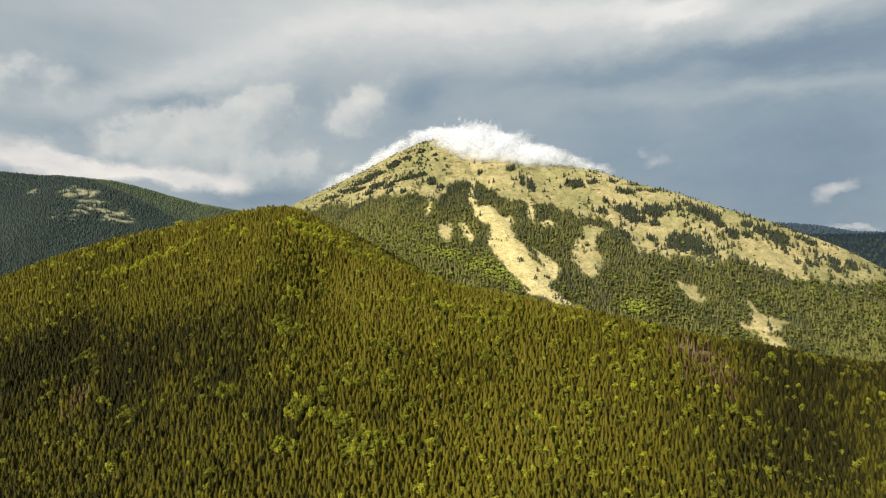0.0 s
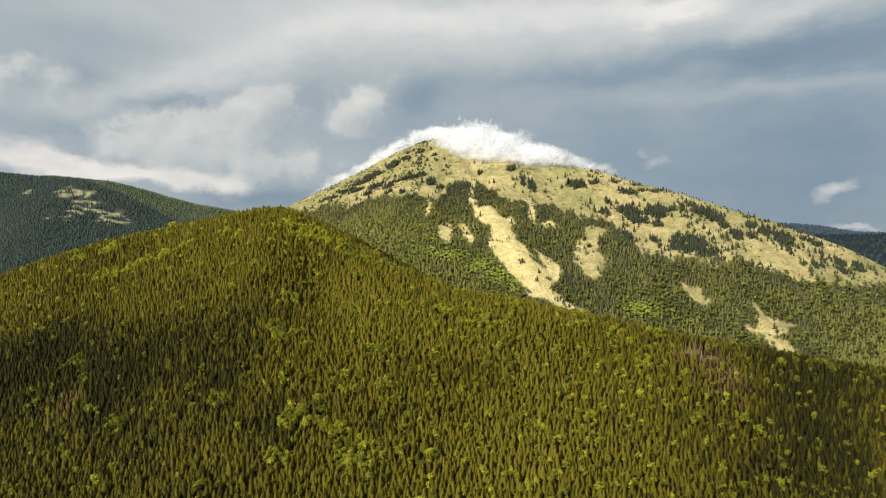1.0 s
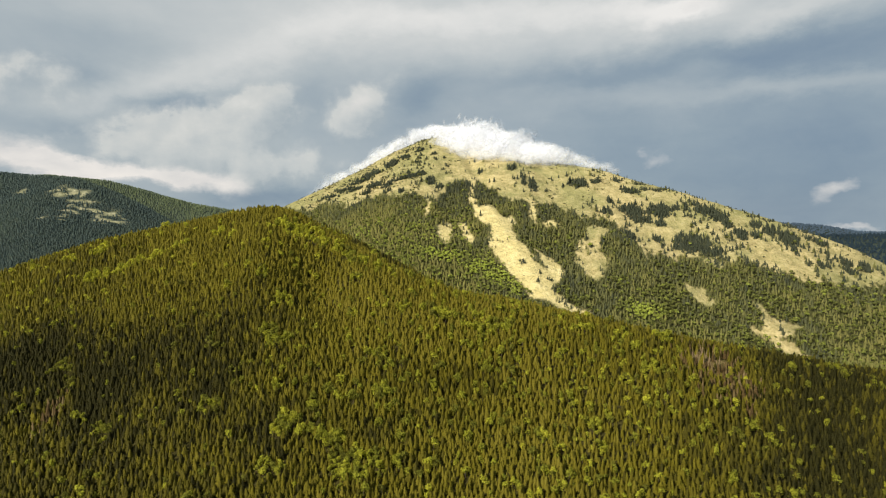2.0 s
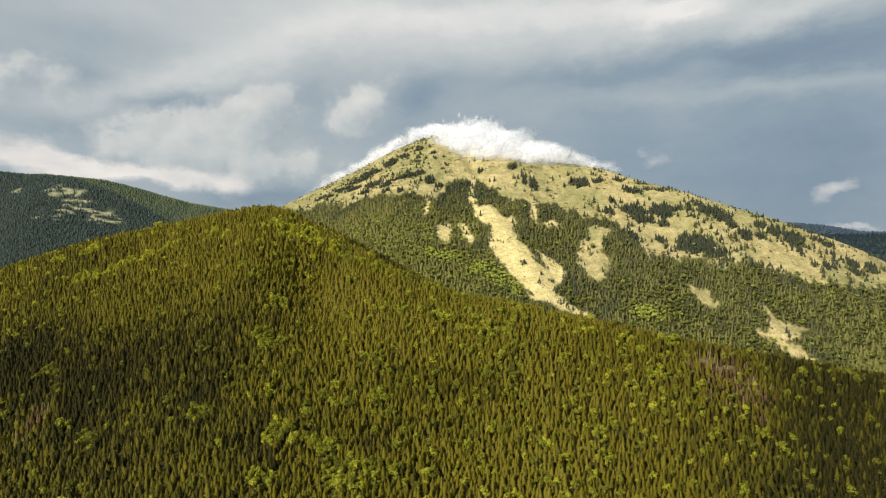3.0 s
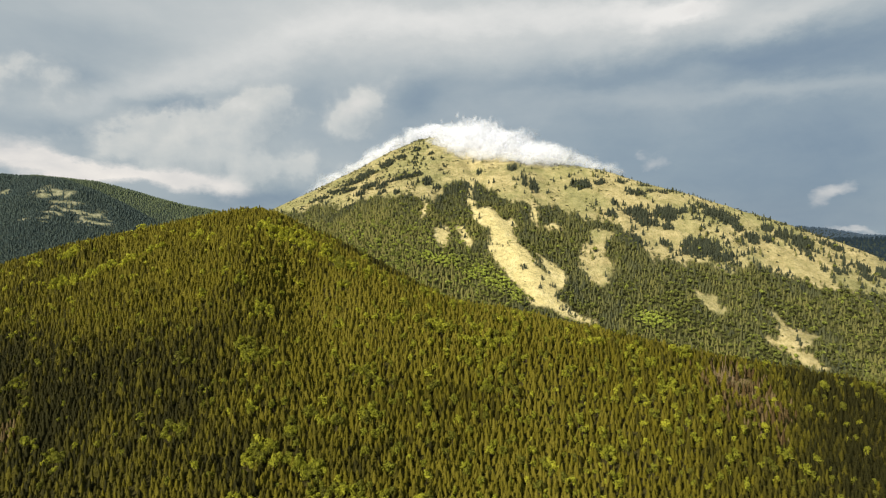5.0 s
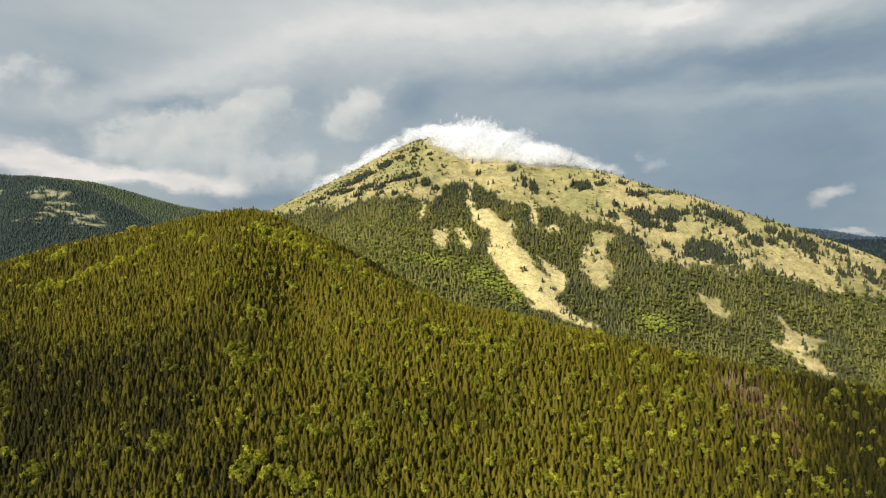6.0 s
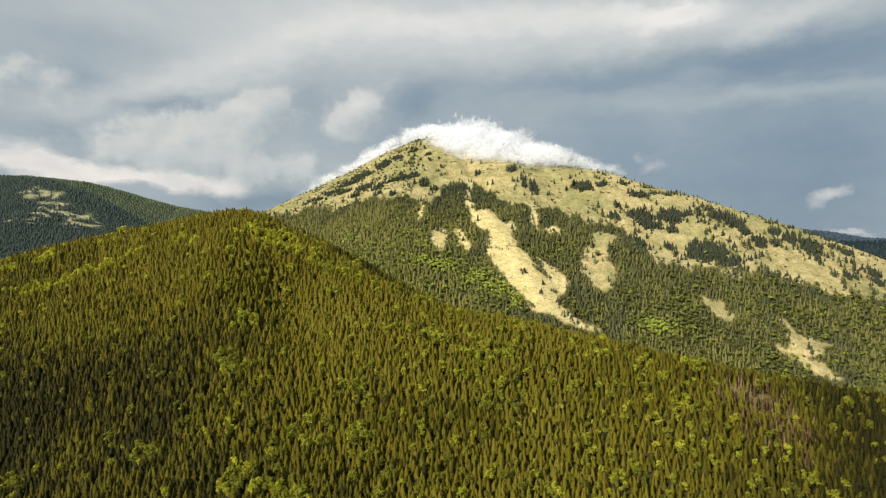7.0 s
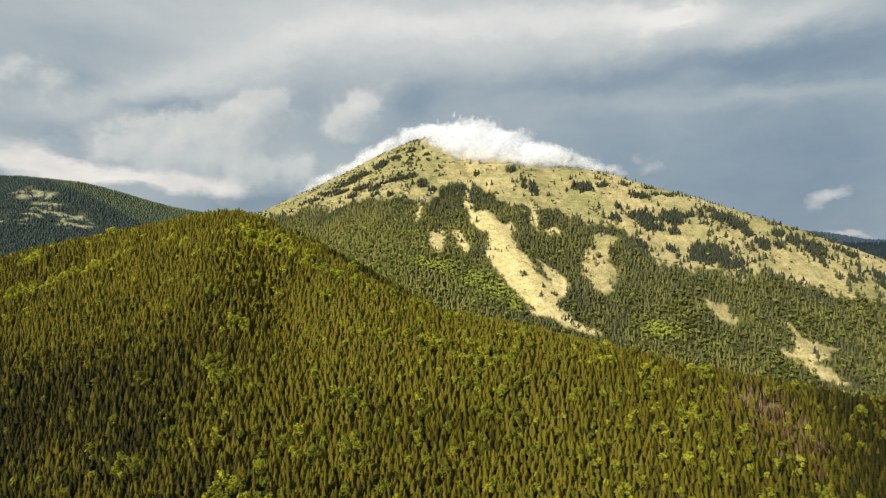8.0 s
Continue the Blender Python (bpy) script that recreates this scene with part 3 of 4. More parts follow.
def forest(name, variants, x, y, height, width, tint, leaf, label, trunks=True):
    """One object that holds a stretch of forest, tree by tree."""
    r = np.random.default_rng(len(x))
    z = land(x, y)
    pick = r.integers(len(variants), size=len(x))
    V, Fc, T, W, count = [], [], [], [], 0
    for k, (crown, trunk) in enumerate(variants):
        i = np.nonzero(pick == k)[0]
        if not len(i):
            continue
        pv = np.concatenate([crown[0], trunk[0]]) if trunks else crown[0]
        pf = np.concatenate([crown[1], trunk[1] + len(crown[0])]) if trunks else crown[1]
        turn = r.uniform(0, 6.28, len(i))
        c, s = np.cos(turn)[:, None], np.sin(turn)[:, None]
        h, wd = height[i][:, None], width[i][:, None]
        lean = r.normal(0, 0.02, (len(i), 2))
        px = (pv[None, :, 0] * c - pv[None, :, 1] * s) * h * wd + lean[:, :1] * pv[None, :, 2] * h
        py = (pv[None, :, 0] * s + pv[None, :, 1] * c) * h * wd + lean[:, 1:] * pv[None, :, 2] * h
        v = np.stack([px + x[i][:, None], py + y[i][:, None], pv[None, :, 2] * h + z[i][:, None]], -1)
        f = pf[None] + (np.arange(len(i)) * len(pv))[:, None, None] + count
        V.append(v.reshape(-1, 3)), Fc.append(f.reshape(-1, 3)), T.append(np.repeat(tint[i], len(pv)))
        w1 = np.zeros(len(pf), np.int32)
        w1[len(crown[1]):] = 1
        W.append(np.tile(w1, len(i)))
        count += len(i) * len(pv)
    me = mesh_from(name, np.concatenate(V), np.concatenate(Fc), [leaf, BARK], np.concatenate(T), np.concatenate(W))
    return tagged(new(name, me), label, "forest", kind="stuff")


SPRUCE_NEAR = [spruce_parts(100 + k, 7, 8) for k in range(14)]
SPRUCE_CREST = [spruce_parts(150 + k, 5, 7) for k in range(12)]
SPRUCE_MID = [spruce_parts(200 + k, 5, 6) for k in range(12)]
SPRUCE_FAR = [spruce_parts(300 + k, 2, 5) for k in range(5)]
BROAD_NEAR = [broadleaf_parts(400 + k, 6, 120, 0.068) for k in range(6)]
BROAD_MID = [broadleaf_parts(500 + k, 4, 36, 0.11) for k in range(5)]

# near hill -------------------------------------------------------
GROVE = (-200, 100, 810, 935)      # here the broadleaf trees too
SOLO = (-90, 90, 885, 935)       # in this stretch of the plan the trees are built singly
# clumps of broadleaf trees among the spruces: x, y, radius
CLUMPS_CREST = [(-679, 1219, 15), (-651, 1215, 10), (-627, 1220, 11), (-606, 1229, 11), (-594, 1236, 11), (-565, 1231, 10), (-551, 1242, 10), (-533, 1253, 10),
                (-513, 1258, 7), (-525, 1182, 6), (-711, 1300, 14), (-768, 1293, 11), (-837, 1288, 9), (-447, 1267, 10), (-413, 1233, 7), (-318, 1254, 14),
                (-292, 1234, 16), (-265, 1233, 20), (-244, 1229, 14), (-225, 1215, 11), (-196, 1197, 11), (-172, 1172, 13), (-145, 1156, 12), (-119, 1146, 8),
                (-94, 1136, 6), (-311, 1095, 10), (-148, 1112, 6), (-268, 1055, 12), (-255, 1048, 8), (-341, 1116, 8)]
CLUMPS_WEST = [(-266, 977, 13), (-253, 957, 11), (-238, 964, 9), (-350, 962, 6), (-415, 971, 6), (-143, 968, 5), (-100, 945, 10), (-87, 932, 7), (-68, 1043, 9),
               (-6, 1030, 13), (-146, 1036, 6), (-198, 999, 5), (-599, 989, 10), (-557, 950, 7), (-733, 1161, 6), (-321, 855, 8), (-305, 859, 6), (-469, 859, 9),
               (-208, 817, 11), (-201, 828, 9), (-174, 856, 9), (-122, 863, 6), (-157, 879, 6), (-81, 877, 6), (-227, 882, 7), (-206, 884, 5), (-139, 807, 12),
               (-126, 787, 10), (-107, 791, 10), (-87, 787, 8)]
CLUMPS_MIDDLE = [(-157, 814, 7), (-173, 825, 6), (-103, 768, 11), (-79, 773, 8), (-122, 767, 9), (-216, 768, 9), (-198, 770, 8), (-55, 782, 4), (51, 965, 10),
                 (91, 960, 9), (65, 930, 7), (37, 824, 6), (-19, 783, 4), (180, 889, 7), (184, 874, 6), (204, 842, 8), (133, 829, 7), (-19, 870, 4), (207, 815, 7),
                 (177, 953, 6), (150, 979, 6), (78, 1001, 11), (104, 1005, 10), (57, 998, 8), (230, 1006, 10), (277, 993, 8), (294, 970, 9), (346, 1010, 11)]
CLUMPS_EAST = [(353, 995, 9), (304, 928, 11), (315, 918, 8), (267, 910, 7), (285, 871, 7), (418, 851, 7), (616, 987, 11), (617, 965, 6), (229, 856, 8),
               (131, 783, 6), (540, 972, 7)]
CLUMPS = CLUMPS_CREST + CLUMPS_WEST + CLUMPS_MIDDLE + CLUMPS_EAST
# patches of cloud shade painted into the spruce tint: x, y, radius
SHADE_PATCHES = [(-319, 885, 45), (-234, 847, 19), (-85, 822, 21), (-661, 1063, 66), (513, 856, 71), (-183, 1153, 25), (-235, 815, 38), (-493, 904, 40), (-219, 1184, 23)]


def broadleaf_share(x, y):
    """How likely a tree of the near hill is a broadleaf one."""
    p = 0.03 + 0.08 * np.clip((x + 250) / 300, 0, 1) * np.clip((500 - x) / 200, 0, 1) + 0.5 * np.clip(vnoise(x, y, 60, 71) - 0.66, 0, 1) * np.interp(x, [-300, 0], [0.5, 1.5])
    for cx, cy, rad in CLUMPS:
        p = p + 0.95 * (np.hypot(x - cx, y - cy) < 1.1 * rad)
    return np.clip(p, 0, 0.9)


x, y = scatter(-1250, 1100, 685, 1470, 5.8, 11)
keep = in_view(x, y, 0.755) & ((y < crest(NEAR, x)[0] + 45) | (y < crest(SHOULDER, x)[0] + 18) & (x > SHOULDER[0][0]) & (x < SHOULDER[-1][0])) & ((openness(x, y) < 0.4) | (rng.uniform(size=len(x)) < 0.22))
x, y = x[keep], y[keep]
kind = rng.uniform(size=len(x)) < broadleaf_share(x, y)
stand = vnoise(x, y, 90, 81)
# cloud shade painted into the tint: darkest towards both sides, lighter towards the crest
shade_tone = -0.16 * np.clip((1080 - y) / 100, 0, 1) * np.clip((y - 890) / 60, 0, 1) * (np.clip((-x - 180) / 150, 0, 1) + 0.7 * np.clip((x - 330) / 100, 0, 1)) + np.interp(x / y, [-0.6, -0.35, -0.1, 0.15, 0.35, 0.6], [0.04, 0.12, 0.32, 0.40, 0.20, 0.04]) + 0.16 * np.clip((y - 1000) / 120, 0, 1)
shade_patch = np.zeros(len(x))
for cx, cy, rad in SHADE_PATCHES:
    shade_patch = np.maximum(shade_patch, np.exp(-(np.hypot(x - cx, y - cy) / rad) ** 2))
shoulder = y > crest(NEAR, x)[0] + 50      # the shoulder behind; its shade is painted as a darker tint
tint = np.clip(0.05 - 0.5 * shoulder + shade_tone - 0.40 * shade_patch + (0.22 + 1.2 * shade_tone) * vnoise(x, y, 140, 82) + 0.25 * (vnoise(x, y, 60, 83) - 0.5) + rng.normal(0, 0.19, len(x)), 0, 1)
brown = np.exp(-((x + 562) / 24) ** 2 - ((y - 910) / 30) ** 2) + np.exp(-((x - 415) / 58) ** 2 - ((y - 935) / 62) ** 2)
tint = np.clip(tint + 0.5 * brown * (rng.uniform(size=len(x)) < 0.6), 0, 1)
tall = (10.2 + 6.2 * stand) * rng.uniform(0.74, 1.18, len(x)) * np.where(rng.uniform(size=len(x)) < 0.12, 1.28, 1.0)
wide = rng.uniform(0.88, 1.25, len(x))
solo = (x > SOLO[0]) & (x < SOLO[1]) & (y > SOLO[2]) & (y < SOLO[3])
solo |= kind & (x > GROVE[0]) & (x < GROVE[1]) & (y > GROVE[2]) & (y < GROVE[3])
dying = ~kind & ~solo & (rng.uniform(size=len(x)) < 1.05 * np.clip(brown - 0.2, 0, 1))
s, b = ~kind & ~solo & ~dying, kind & ~solo
SINGLES = [(x[i], y[i], tall[i], wide[i], bool(kind[i])) for i in np.nonzero(solo)[0]]
upper = y > 1010
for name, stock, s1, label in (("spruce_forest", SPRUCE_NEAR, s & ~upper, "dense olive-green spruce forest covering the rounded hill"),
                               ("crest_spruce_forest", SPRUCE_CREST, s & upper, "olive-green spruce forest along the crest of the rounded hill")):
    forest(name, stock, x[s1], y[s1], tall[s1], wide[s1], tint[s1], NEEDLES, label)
forest("dying_spruces", SPRUCE_NEAR, x[dying], y[dying], tall[dying], wide[dying] * 0.8, np.clip(rng.normal(0.5, 0.3, dying.sum()), 0, 1), RUSTY, "rust-brown dying spruces around the small clearing")
# the broadleaf tint darkens with the same painted shade
forest("broadleaf_grove", BROAD_NEAR, x[b], y[b], tall[b] * rng.uniform(0.9, 1.2, b.sum()), wide[b] * 1.1, np.clip(rng.normal(0.62, 0.24, b.sum()) + 1.1 * np.clip(shade_tone[b] - 0.2, -0.3, 0) + 0.3 * (y[b] > 1150) * (x[b] < -180), 0, 1), LEAVES,
       "yellow-green young broadleaf trees scattered among the spruces")

# mountain --------------------------------------------------------
# stands of fresh green broadleaf trees: x, y, half width, half depth
FRESH = [(108, 1739, 38, 32), (158, 1697, 36, 30), (193, 1657, 22, 26), (529, 1620, 48, 32), (1, 1785, 55, 24)]
x, y = scatter(-900, 1750, 1380, 2650, 7.8, 12)
gx, gy = scatter(-700, 1500, 1700, 2620, 7.5, 16)
thick = np.zeros(len(gx))
for cx, cy, hw, hd in COPSES:
    thick = np.maximum(thick, 1.05 - np.hypot((gx - cx) / hw, (gy - cy) / (1.15 * hd)) + 1.1 * (vnoise(gx, gy, 14, 91) - 0.5))
x, y = np.concatenate([x, gx[thick > 0.18]]), np.concatenate([y, gy[thick > 0.18]])
cr = crest(MOUNT, x)[0]
open_here = np.clip((np.maximum(open_depth(x, y), open_depth(x, y + 12)) + np.abs(rng.normal(0, 8, len(x))) * -1 + 2) / 9 + 0.5, 0, 1)
grove = np.zeros(len(x))
for cx, cy, hw, hd in COPSES:
    grove = np.maximum(grove, 1.35 - np.hypot((x - cx) / hw, (y - cy) / (1.15 * hd)) + 1.5 * (vnoise(x, y, 14, 91) - 0.5))
alone = rng.uniform(size=len(x)) < (0.09 + 0.22 * (x > 450) + 0.25 * (x < -60)) * 4.0 * (vnoise(x, y, 45, 92) - 0.46).clip(0, 0.3)
alone &= (y > 1790) | (rng.uniform(size=len(x)) < 0.3)
keep = in_view(x, y, 0.78) & (y < cr + 40) & ((open_here < 0.45) | (grove > 0.25) | alone)
x, y, cr, open_here, grove = x[keep], y[keep], cr[keep], open_here[keep], grove[keep]
on_open = open_here >= 0.45
fresh = np.zeros(len(x))
for cx, cy, hw, hd in FRESH:
    fresh = np.maximum(fresh, np.exp(-((x - cx) / hw) ** 2 - ((y - cy) / hd) ** 2))
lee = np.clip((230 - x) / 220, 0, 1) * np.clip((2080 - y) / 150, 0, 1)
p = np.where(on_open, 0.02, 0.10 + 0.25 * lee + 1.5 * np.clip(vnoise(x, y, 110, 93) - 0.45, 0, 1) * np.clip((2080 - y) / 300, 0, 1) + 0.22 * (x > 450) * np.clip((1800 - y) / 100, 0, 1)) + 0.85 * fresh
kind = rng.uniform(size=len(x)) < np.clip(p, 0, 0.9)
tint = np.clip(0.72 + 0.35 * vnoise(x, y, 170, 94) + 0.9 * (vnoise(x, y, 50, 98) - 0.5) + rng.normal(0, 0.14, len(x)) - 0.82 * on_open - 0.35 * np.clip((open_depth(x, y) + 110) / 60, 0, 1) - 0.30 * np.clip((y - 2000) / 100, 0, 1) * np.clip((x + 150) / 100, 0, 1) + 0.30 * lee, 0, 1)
tall = np.where(on_open, 18.0, 15.0) * rng.uniform(0.55, 1.2, len(x)) * np.where(y > cr - 60, 0.6, 1.0)
low = on_open & (x < 60) & (y > 2240)
tall = tall * np.where(low, 0.6, 1.0) * np.where(on_open & (y < 1900) & (x < 420), 0.62, 1.0)
wide = rng.uniform(0.8, 1.15, len(x)) * np.where(low, 1.9, 1.0)
lone = on_open & (grove < 0.15)
lone &= np.cumsum(lone) % 3 == 0
LONERS = [(x[i], y[i], tall[i], wide[i], False) for i in np.nonzero(lone)[0]]
kind = kind & ~lone
s, b = ~kind & ~lone, kind
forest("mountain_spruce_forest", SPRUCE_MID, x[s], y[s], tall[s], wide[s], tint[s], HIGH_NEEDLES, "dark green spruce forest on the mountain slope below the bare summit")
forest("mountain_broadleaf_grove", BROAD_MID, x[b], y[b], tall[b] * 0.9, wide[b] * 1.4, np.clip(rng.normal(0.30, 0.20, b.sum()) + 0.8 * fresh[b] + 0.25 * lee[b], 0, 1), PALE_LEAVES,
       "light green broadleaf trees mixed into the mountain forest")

x, y = scatter(1300, 3900, 4420, 4720, 20, 18)
keep = in_view(x, y, 0.80)
x, y = x[keep], y[keep]
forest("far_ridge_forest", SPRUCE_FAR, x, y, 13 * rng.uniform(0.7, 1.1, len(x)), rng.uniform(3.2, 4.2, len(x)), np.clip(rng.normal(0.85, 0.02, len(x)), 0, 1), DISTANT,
       "spruce forest on the farthest ridge, painted blue for haze", trunks=False)

# dwarf pine and juniper on the open slope
BUSHES = [broadleaf_parts(800 + k, 3, 30, 0.13) for k in range(4)]
for bush_crown, bush_stem in BUSHES:      # the crowns lie on the ground
    bush_crown[0][:, 2] -= 0.36
    bush_stem[0][:, 2] -= 0.36
x, y = scatter(-650, 1450, 1700, 2620, 9, 15)
cr = crest(MOUNT, x)[0]
keep = (openness(x, y) > 0.5) & (y < cr + 15) & ((y > np.interp(x, [p[0] for p in TREELINE], [p[1] for p in TREELINE]) - 10) | (rng.uniform(size=len(x)) < 0.15)) & (rng.uniform(size=len(x)) < 0.03 + 2.2 * (vnoise(x, y, 38, 96) - 0.58).clip(0, 1) + 3.6 * (x < -80) * (vnoise(0.5 * x + 0.5 * y, y - x, 36, 101) - 0.46).clip(0, 1)
                                                 + 0.5 * np.exp(-((cr - y - 30) / 40) ** 2) * (x < 60) * (vnoise(x, y, 40, 97) > 0.45))
x, y = x[keep], y[keep]
forest("dwarf_pine_scrub", BUSHES, x, y, 3.0 + 5.0 * rng.uniform(size=len(x)) ** 1.5, rng.uniform(1.6, 2.8, len(x)), np.clip(rng.normal(0.25, 0.16, len(x)), 0, 1), HIGH_NEEDLES,
       "low dark dwarf pine bushes dotted over the dry grass slope")

# hills behind ----------------------------------------------------
x, y = scatter(-2600, -700, 2050, 3520, 9.0, 13)
keep = in_view(x, y, 0.78) & ((openness(x, y) < 0.45) | (rng.uniform(size=len(x)) < 0.5 * (vnoise(x * 0.6, y * 1.4, 28, 99) > 0.55))) & (land(x, y) > 130)
x, y = x[keep], y[keep]
rear = y > crest(LEFT, x)[0] + 60
keep = ~rear | (y > crest(REAR, x)[0] - 420)
x, y = x[keep], y[keep]
# sunlight on the rear slope is painted as a lighter tint
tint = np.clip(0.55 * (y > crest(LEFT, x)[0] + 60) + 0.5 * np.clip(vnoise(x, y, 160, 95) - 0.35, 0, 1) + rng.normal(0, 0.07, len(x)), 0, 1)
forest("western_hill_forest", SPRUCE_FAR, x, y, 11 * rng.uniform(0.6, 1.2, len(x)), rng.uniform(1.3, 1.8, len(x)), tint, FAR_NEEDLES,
       "spruce forest on the distant western hill, tinted blue-green for haze and shade", trunks=False)
x, y = scatter(1300, 3600, 3550, 4060, 22, 14)
keep = in_view(x, y, 0.80)
x, y = x[keep], y[keep]
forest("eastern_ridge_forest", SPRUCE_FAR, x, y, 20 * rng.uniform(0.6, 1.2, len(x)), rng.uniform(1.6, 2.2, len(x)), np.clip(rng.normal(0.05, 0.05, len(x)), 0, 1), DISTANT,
       "spruce forest on the far eastern ridge, painted dark blue for haze and shade", trunks=False)

# ---------------------------------------------------------------- single trees
def part(name, me, parent, label=""):
    ob = new(name, me)
    ob.parent = parent
    return tagged(ob, label)


def single_tree(name, parts, leaf, label, category, group):
    """A tree one unit tall, as a thing with trunk and crown."""
    (cv, cf), (tv, tf) = parts
    base = tagged(new(name), label, category, group)
    part("trunk", mesh_from("trunk", tv, tf, [BARK]), base)
    part("crown", mesh_from("crown", cv, cf, [leaf], np.full(len(cv), 0.5), solo=1.0), base)
    return base


def plant(models, rows, seed):
    """Stand copies of the models on the ground; the models themselves take the first places."""
    r = np.random.default_rng(seed)
    for k, (tx, ty, th, tw, _) in enumerate(rows):
        ob = models[k % len(models)]
        m = pose(tx, ty, float(land(tx, ty)), r.normal(0, 1.2), r.normal(0, 1.2), r.uniform(0, 360))
        if k >= len(models):
            ob = copy_thing(ob, m)
        ob.matrix_basis = m @ Matrix.Diagonal((th * tw, th * tw, th, 1))


SPRUCE_FINE = [spruce_parts(600 + k, 13, 12, 6) for k in range(6)]
BROAD_FINE = [broadleaf_parts(700 + k, 8, 240, 0.055) for k in range(4)]
plant([single_tree("spruce_tree", p, NEEDLES, "tall slender olive-green spruce in dense forest", "tree", "spruces of the near slope") for p in SPRUCE_FINE],
      [s for s in SINGLES if not s[4]], 21)
plant([single_tree("broadleaf_tree", p, LEAVES, "yellow-green broadleaf tree in young leaf among spruces", "tree", "broadleaf trees of the near slope") for p in BROAD_FINE],
      [(a, b, c * 1.15, d * 1.1, e) for a, b, c, d, e in SINGLES if e], 22)
plant([single_tree("lone_spruce", p, HIGH_NEEDLES, "small dark spruce standing alone on pale dry grass", "tree", "lone spruces of the open slope") for p in SPRUCE_MID], LONERS, 23)


# ---------------------------------------------------------------- windthrow clearing
def pole(a, b, ra, rb, sides=6):
    """A tapered pole between two points."""
    a, b = Vector(a), Vector(b)
    q = (b - a).to_track_quat("Z", "Y").to_matrix()
    v, f = [], []
    for c, rad in ((a, ra), (b, rb)):
        v += [c + q @ Vector((rad * cos(2 * pi * k / sides), rad * sin(2 * pi * k / sides), 0)) for k in range(sides)]
    for k in range(sides):
        j = (k + 1) % sides
        f += [(k, j, sides + j), (k, sides + j, sides + k)]
    f += [(sides, sides + k, sides + k + 1) for k in range(1, sides - 1)]
    return np.array([p[:] for p in v]), np.array(f)


def snag(seed):
    """A dead spruce: bare stem with broken boughs."""
    r = np.random.default_rng(seed)
    base = tagged(new("dead_tree"), "bare pale grey-brown dead spruce trunk in a clearing", "dead tree", "dead trunks of the clearing")
    stem = part("trunk", mesh_from("trunk", *pole((0, 0, -1), (r.normal(0, 0.3), r.normal(0, 0.3), 15), 0.42, 0.12, 7), [DEADWOOD]), base)
    for k in range(6):
        h, ang, ln = r.uniform(4, 14), r.uniform(0, 6.28), r.uniform(0.7, 1.7)
        part("branch", mesh_from("branch", *pole((0, 0, h), (ln * cos(ang), ln * sin(ang), h - 0.3), 0.12, 0.05, 4), [DEADWOOD]), stem)
    return base


def fallen_log(seed):
    r = np.random.default_rng(seed)
    base = tagged(new("fallen_log"), "weathered brown log lying in a windthrow clearing", "log", "fallen logs of the clearing")
    stem = part("stem", mesh_from("stem", *pole((-6, 0, 0.2), (6, 0, 0.2), 0.42, 0.2, 8), [DEADWOOD]), base)
    for k in range(4):
        h, ang, ln = r.uniform(-3, 5), r.uniform(0.3, 2.8), r.uniform(0.8, 2.0)
        part("branch", mesh_from("branch", *pole((h, 0, 0.2), (h + 0.4, ln * cos(ang), 0.2 + ln * sin(ang)), 0.10, 0.04, 4), [DEADWOOD]), stem)
    return base


r = np.random.default_rng(5)
snags, logs = [snag(31 + k) for k in range(3)], [fallen_log(41 + k) for k in range(2)]
for k in range(42):
    tx, ty = CLEARING[0] + r.normal(0, 17), CLEARING[1] + r.normal(0, 14) + (16 if k % 3 == 0 else 0)
    m = pose(tx, ty, float(land(tx, ty)), r.normal(0, 3), r.normal(0, 3), r.uniform(0, 360))
    ob = snags[k] if k < 3 else copy_thing(snags[k % 3], m)
    ob.matrix_basis = m @ Matrix.Diagonal((1, 1, r.uniform(0.7, 1.35), 1))
for k in range(30):
    tx, ty = CLEARING[0] + r.normal(0, 12), CLEARING[1] + r.normal(-3, 9)
    yaw = r.uniform(0, 180)
    rise = float(land(tx + 6 * cos(radians(yaw)), ty + 6 * sin(radians(yaw))) - land(tx - 6 * cos(radians(yaw)), ty - 6 * sin(radians(yaw))))
    m = Matrix.Translation((tx, ty, float(land(tx, ty)) + 0.15)) @ Matrix.Rotation(radians(yaw), 4, "Z") @ Matrix.Rotation(-atan2(rise, 12), 4, "Y")
    ob = logs[k] if k < 2 else copy_thing(logs[k % 2], m)
    ob.matrix_basis = m


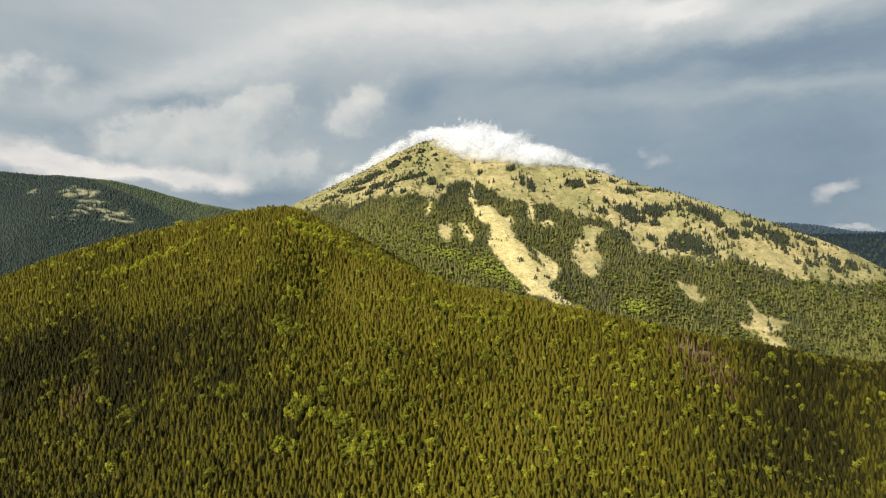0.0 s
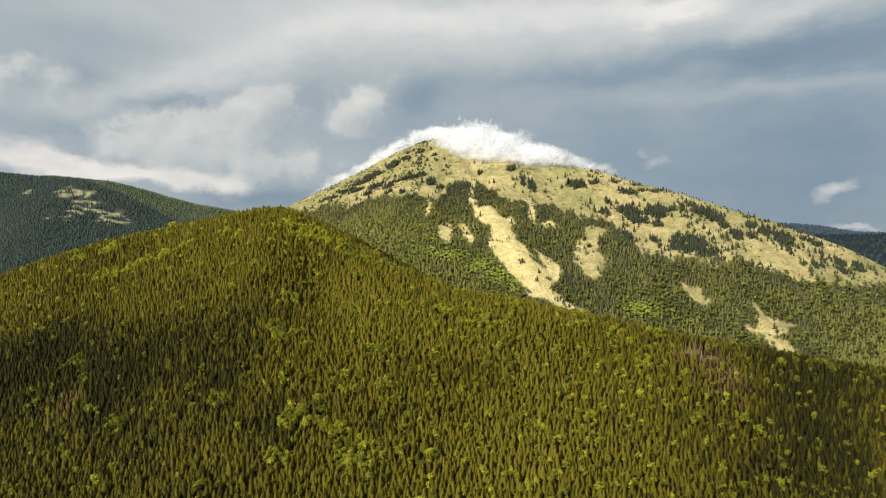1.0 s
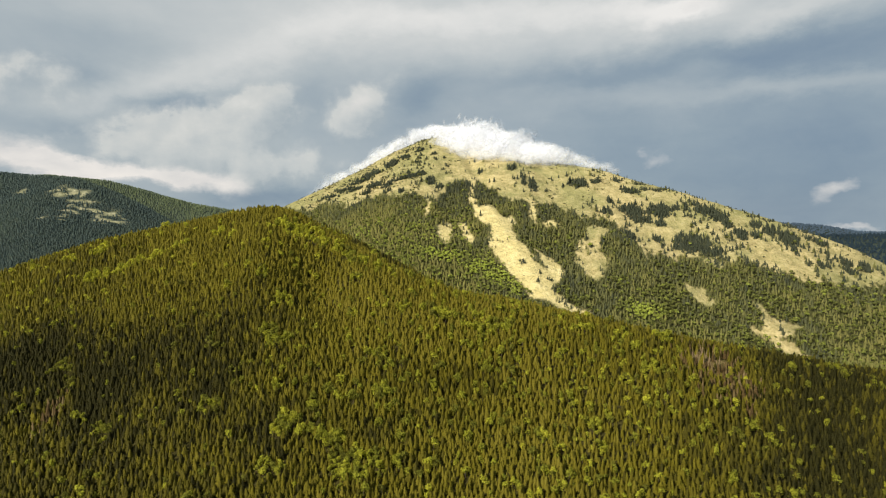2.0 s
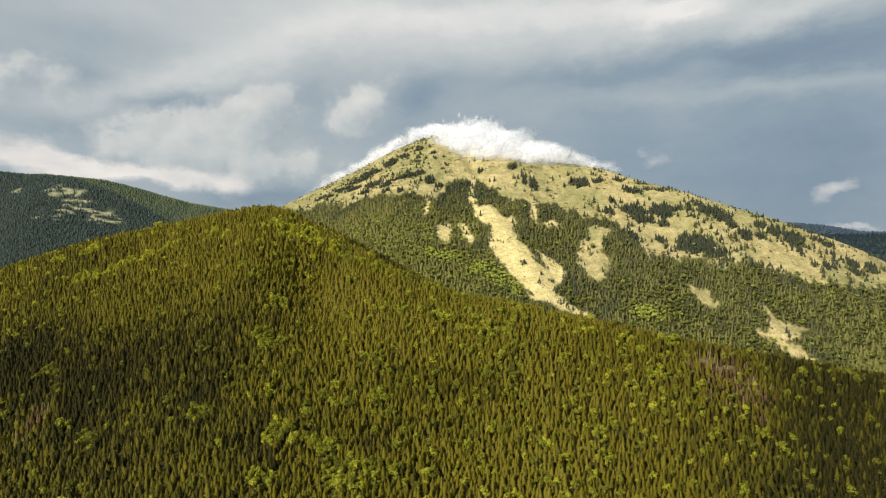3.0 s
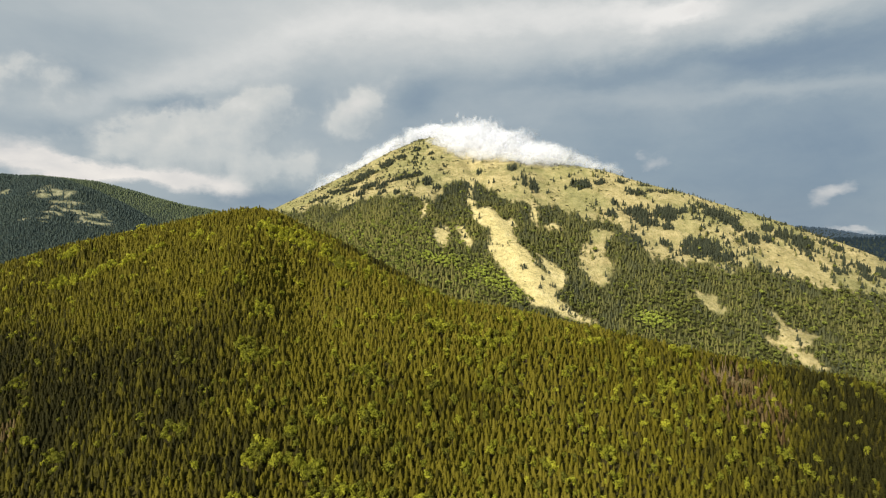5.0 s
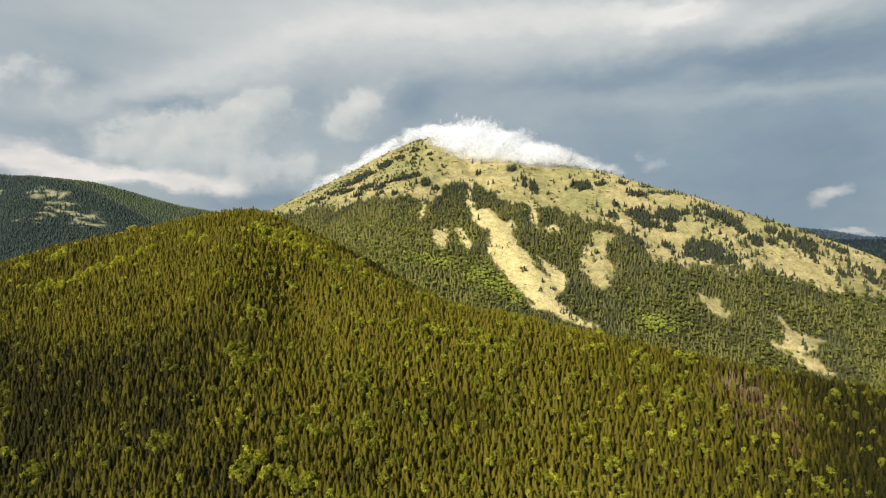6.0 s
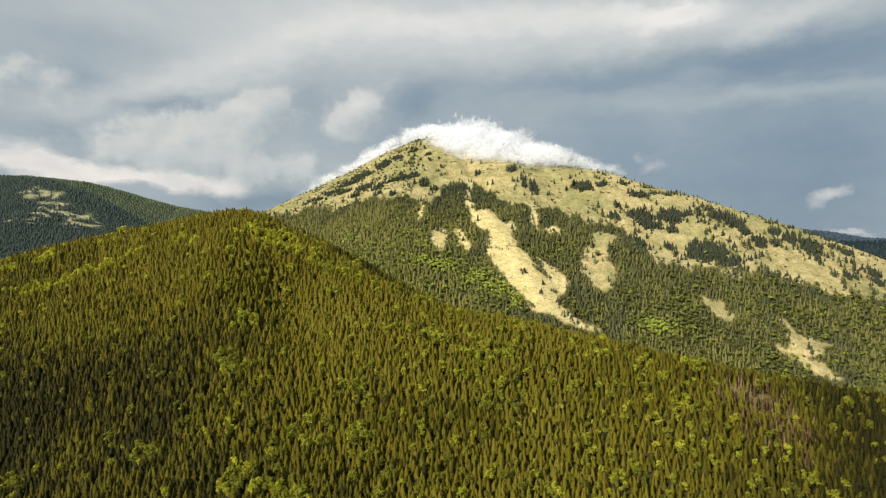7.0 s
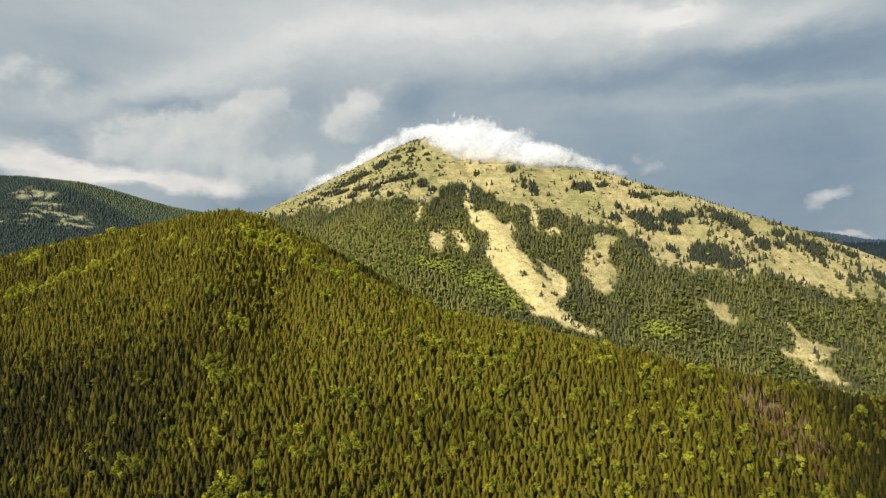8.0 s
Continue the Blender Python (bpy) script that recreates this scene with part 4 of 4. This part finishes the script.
# ---------------------------------------------------------------- cap cloud
def cloud_material():
    m, n = material("cloud_vapour")
    pos = n.add("ShaderNodeNewGeometry").outputs["Position"]
    torn = n.noise(pos, 0.022, 7.0, 0.68, 0.6)
    frayed = n.noise(pos, 0.075, 5.0, 0.65, 0.4)
    veil = n.math("MULTIPLY", n.math("SUBTRACT", 1.0, attr(n, "rim"), clamp=True), 1.2)
    veil = n.math("ADD", veil, n.math("ADD", n.math("MULTIPLY", n.math("SUBTRACT", torn, 0.62), 1.5), n.math("MULTIPLY", n.math("SUBTRACT", frayed, 0.5), 0.6)), clamp=True)
    veil = n.math("MULTIPLY", veil, attr(n, "thick"))
    d = n.add("ShaderNodeBsdfDiffuse", ins={"Color": (0.90, 0.915, 0.965, 1)})
    t = n.add("ShaderNodeBsdfTranslucent", ins={"Color": (0.90, 0.915, 0.965, 1)})
    white = n.add("ShaderNodeMixShader", ins={0: 0.5, 1: d.outputs[0], 2: t.outputs[0]})
    gone = n.add("ShaderNodeBsdfTransparent")
    mix = n.add("ShaderNodeMixShader", ins={0: veil, 1: gone.outputs[0], 2: white.outputs[0]})
    n.add("ShaderNodeOutputMaterial", ins={"Surface": mix.outputs[0]})
    return m


def build_cap_cloud():
    """Billows of vapour lying over the crest: behind it west of the summit, spilling over it to the east."""
    r = np.random.default_rng(17)
    # how high the cloud stands over the crest, and how far it hangs below it
    over = lambda x: np.interp(x, [-520, -420, -250, -100, 0, 110, 200, 300, 420, 560, 640], [26, 46, 58, 64, 80, 112, 106, 84, 66, 44, 26])
    under = lambda x: np.interp(x, [-520, 0, 40, 90, 150, 240, 330, 450, 640], [40, 30, 45, 80, 60, 54, 44, 24, 8])
    rings, sides = 3, 12
    cloud = tagged(new("cap_cloud"), "bright white cloud cap draped over the mountain summit", "cloud")
    vapour = cloud_material()
    places = [(x, False) for x in np.arange(-520, 640, 6.2)] + [(x, True) for x in np.arange(-240, 440, 11.0)]
    places += [(x, None) for x in np.arange(36, 360, 7.0)]
    for k, (x, core) in enumerate(places):
        x = float(x) + r.uniform(-8, 8)
        yc, zc = (float(c) for c in crest(MOUNT, x))
        hi, lo = zc + float(over(x)), zc - float(under(x))
        rad = 0.62 * (hi - lo) if core else min(r.uniform(26, 60), 0.6 * (hi - lo))
        z = 0.45 * hi + 0.55 * lo + r.uniform(-8, 8) if core else r.uniform(lo + 0.5 * rad, hi - 0.68 * rad)
        wisp = core is False and k % (3 if 60 < x < 230 else 7) == 0 and x > -100
        if wisp:
            rad, z = r.uniform(9, 18), hi + r.uniform(-22, 6)
        if core is None:      # thin fringe that trails down the face
            rad, z = r.uniform(26, 42), zc - r.uniform(8, 60) * float(np.interp(x, [30, 110, 360], [1, 1, 0.5]))
        y = yc + (r.uniform(30, 90) if x < 30 else r.uniform(-48, -18) if x < 460 else r.uniform(-20, 30))
        if x >= 30 and z < zc:
            y -= (zc - z) / 0.5
        if x >= 30 and z > zc + 30:
            y += r.uniform(0, 60)
        squash = r.uniform(1.4, 2.2) if wisp else r.uniform(0.6, 0.9)
        q = Euler((r.normal(0, 0.25), r.normal(0, 0.3), r.normal(0, 0.25))).to_matrix()
        pts, rim, Fc = [(0.0, -0.22 * rad, 0.0)], [0.42 if wisp else 0.0], []
        for g in range(1, rings + 1):
            u = g / rings
            for s in range(sides):
                a = 2 * pi * s / sides
                w = rad * u * (1 + r.uniform(-0.12, 0.12) * (g == rings))
                pts.append(((0.7 if wisp else 1.5) * w * cos(a), -0.22 * rad * (1 - u * u), squash * w * sin(a)))
                rim.append(0.42 + 0.58 * u if wisp else u)
        V = [(q @ Vector(p) + Vector((x, y, z)))[:] for p in pts]
        for s in range(sides):
            j = (s + 1) % sides
            Fc.append((0, 1 + s, 1 + j))
            for g in range(rings - 1):
                a, b = 1 + g * sides, 1 + (g + 1) * sides
                Fc += [(a + s, b + s, b + j), (a + s, b + j, a + j)]
        dense = float(np.interp(x, [-520, -380, -200, -60, 420, 640], [0.20, 0.50, 0.70, 0.9, 0.75, 0.15])) * (0.9 if wisp else 1.0)
        dense *= 0.55 if x > 30 and z < zc + 5 and not core else 1.0
        dense = 0.55 if core is None else dense
        me = mesh_from("billow", V, Fc, [vapour], smooth=True)
        me.attributes.new("rim", "FLOAT", "POINT").data.foreach_set("value", np.array(rim, np.float32))
        me.attributes.new("thick", "FLOAT", "POINT").data.foreach_set("value", np.full(len(V), dense, np.float32))
        part("billow", me, cloud)


build_cap_cloud()
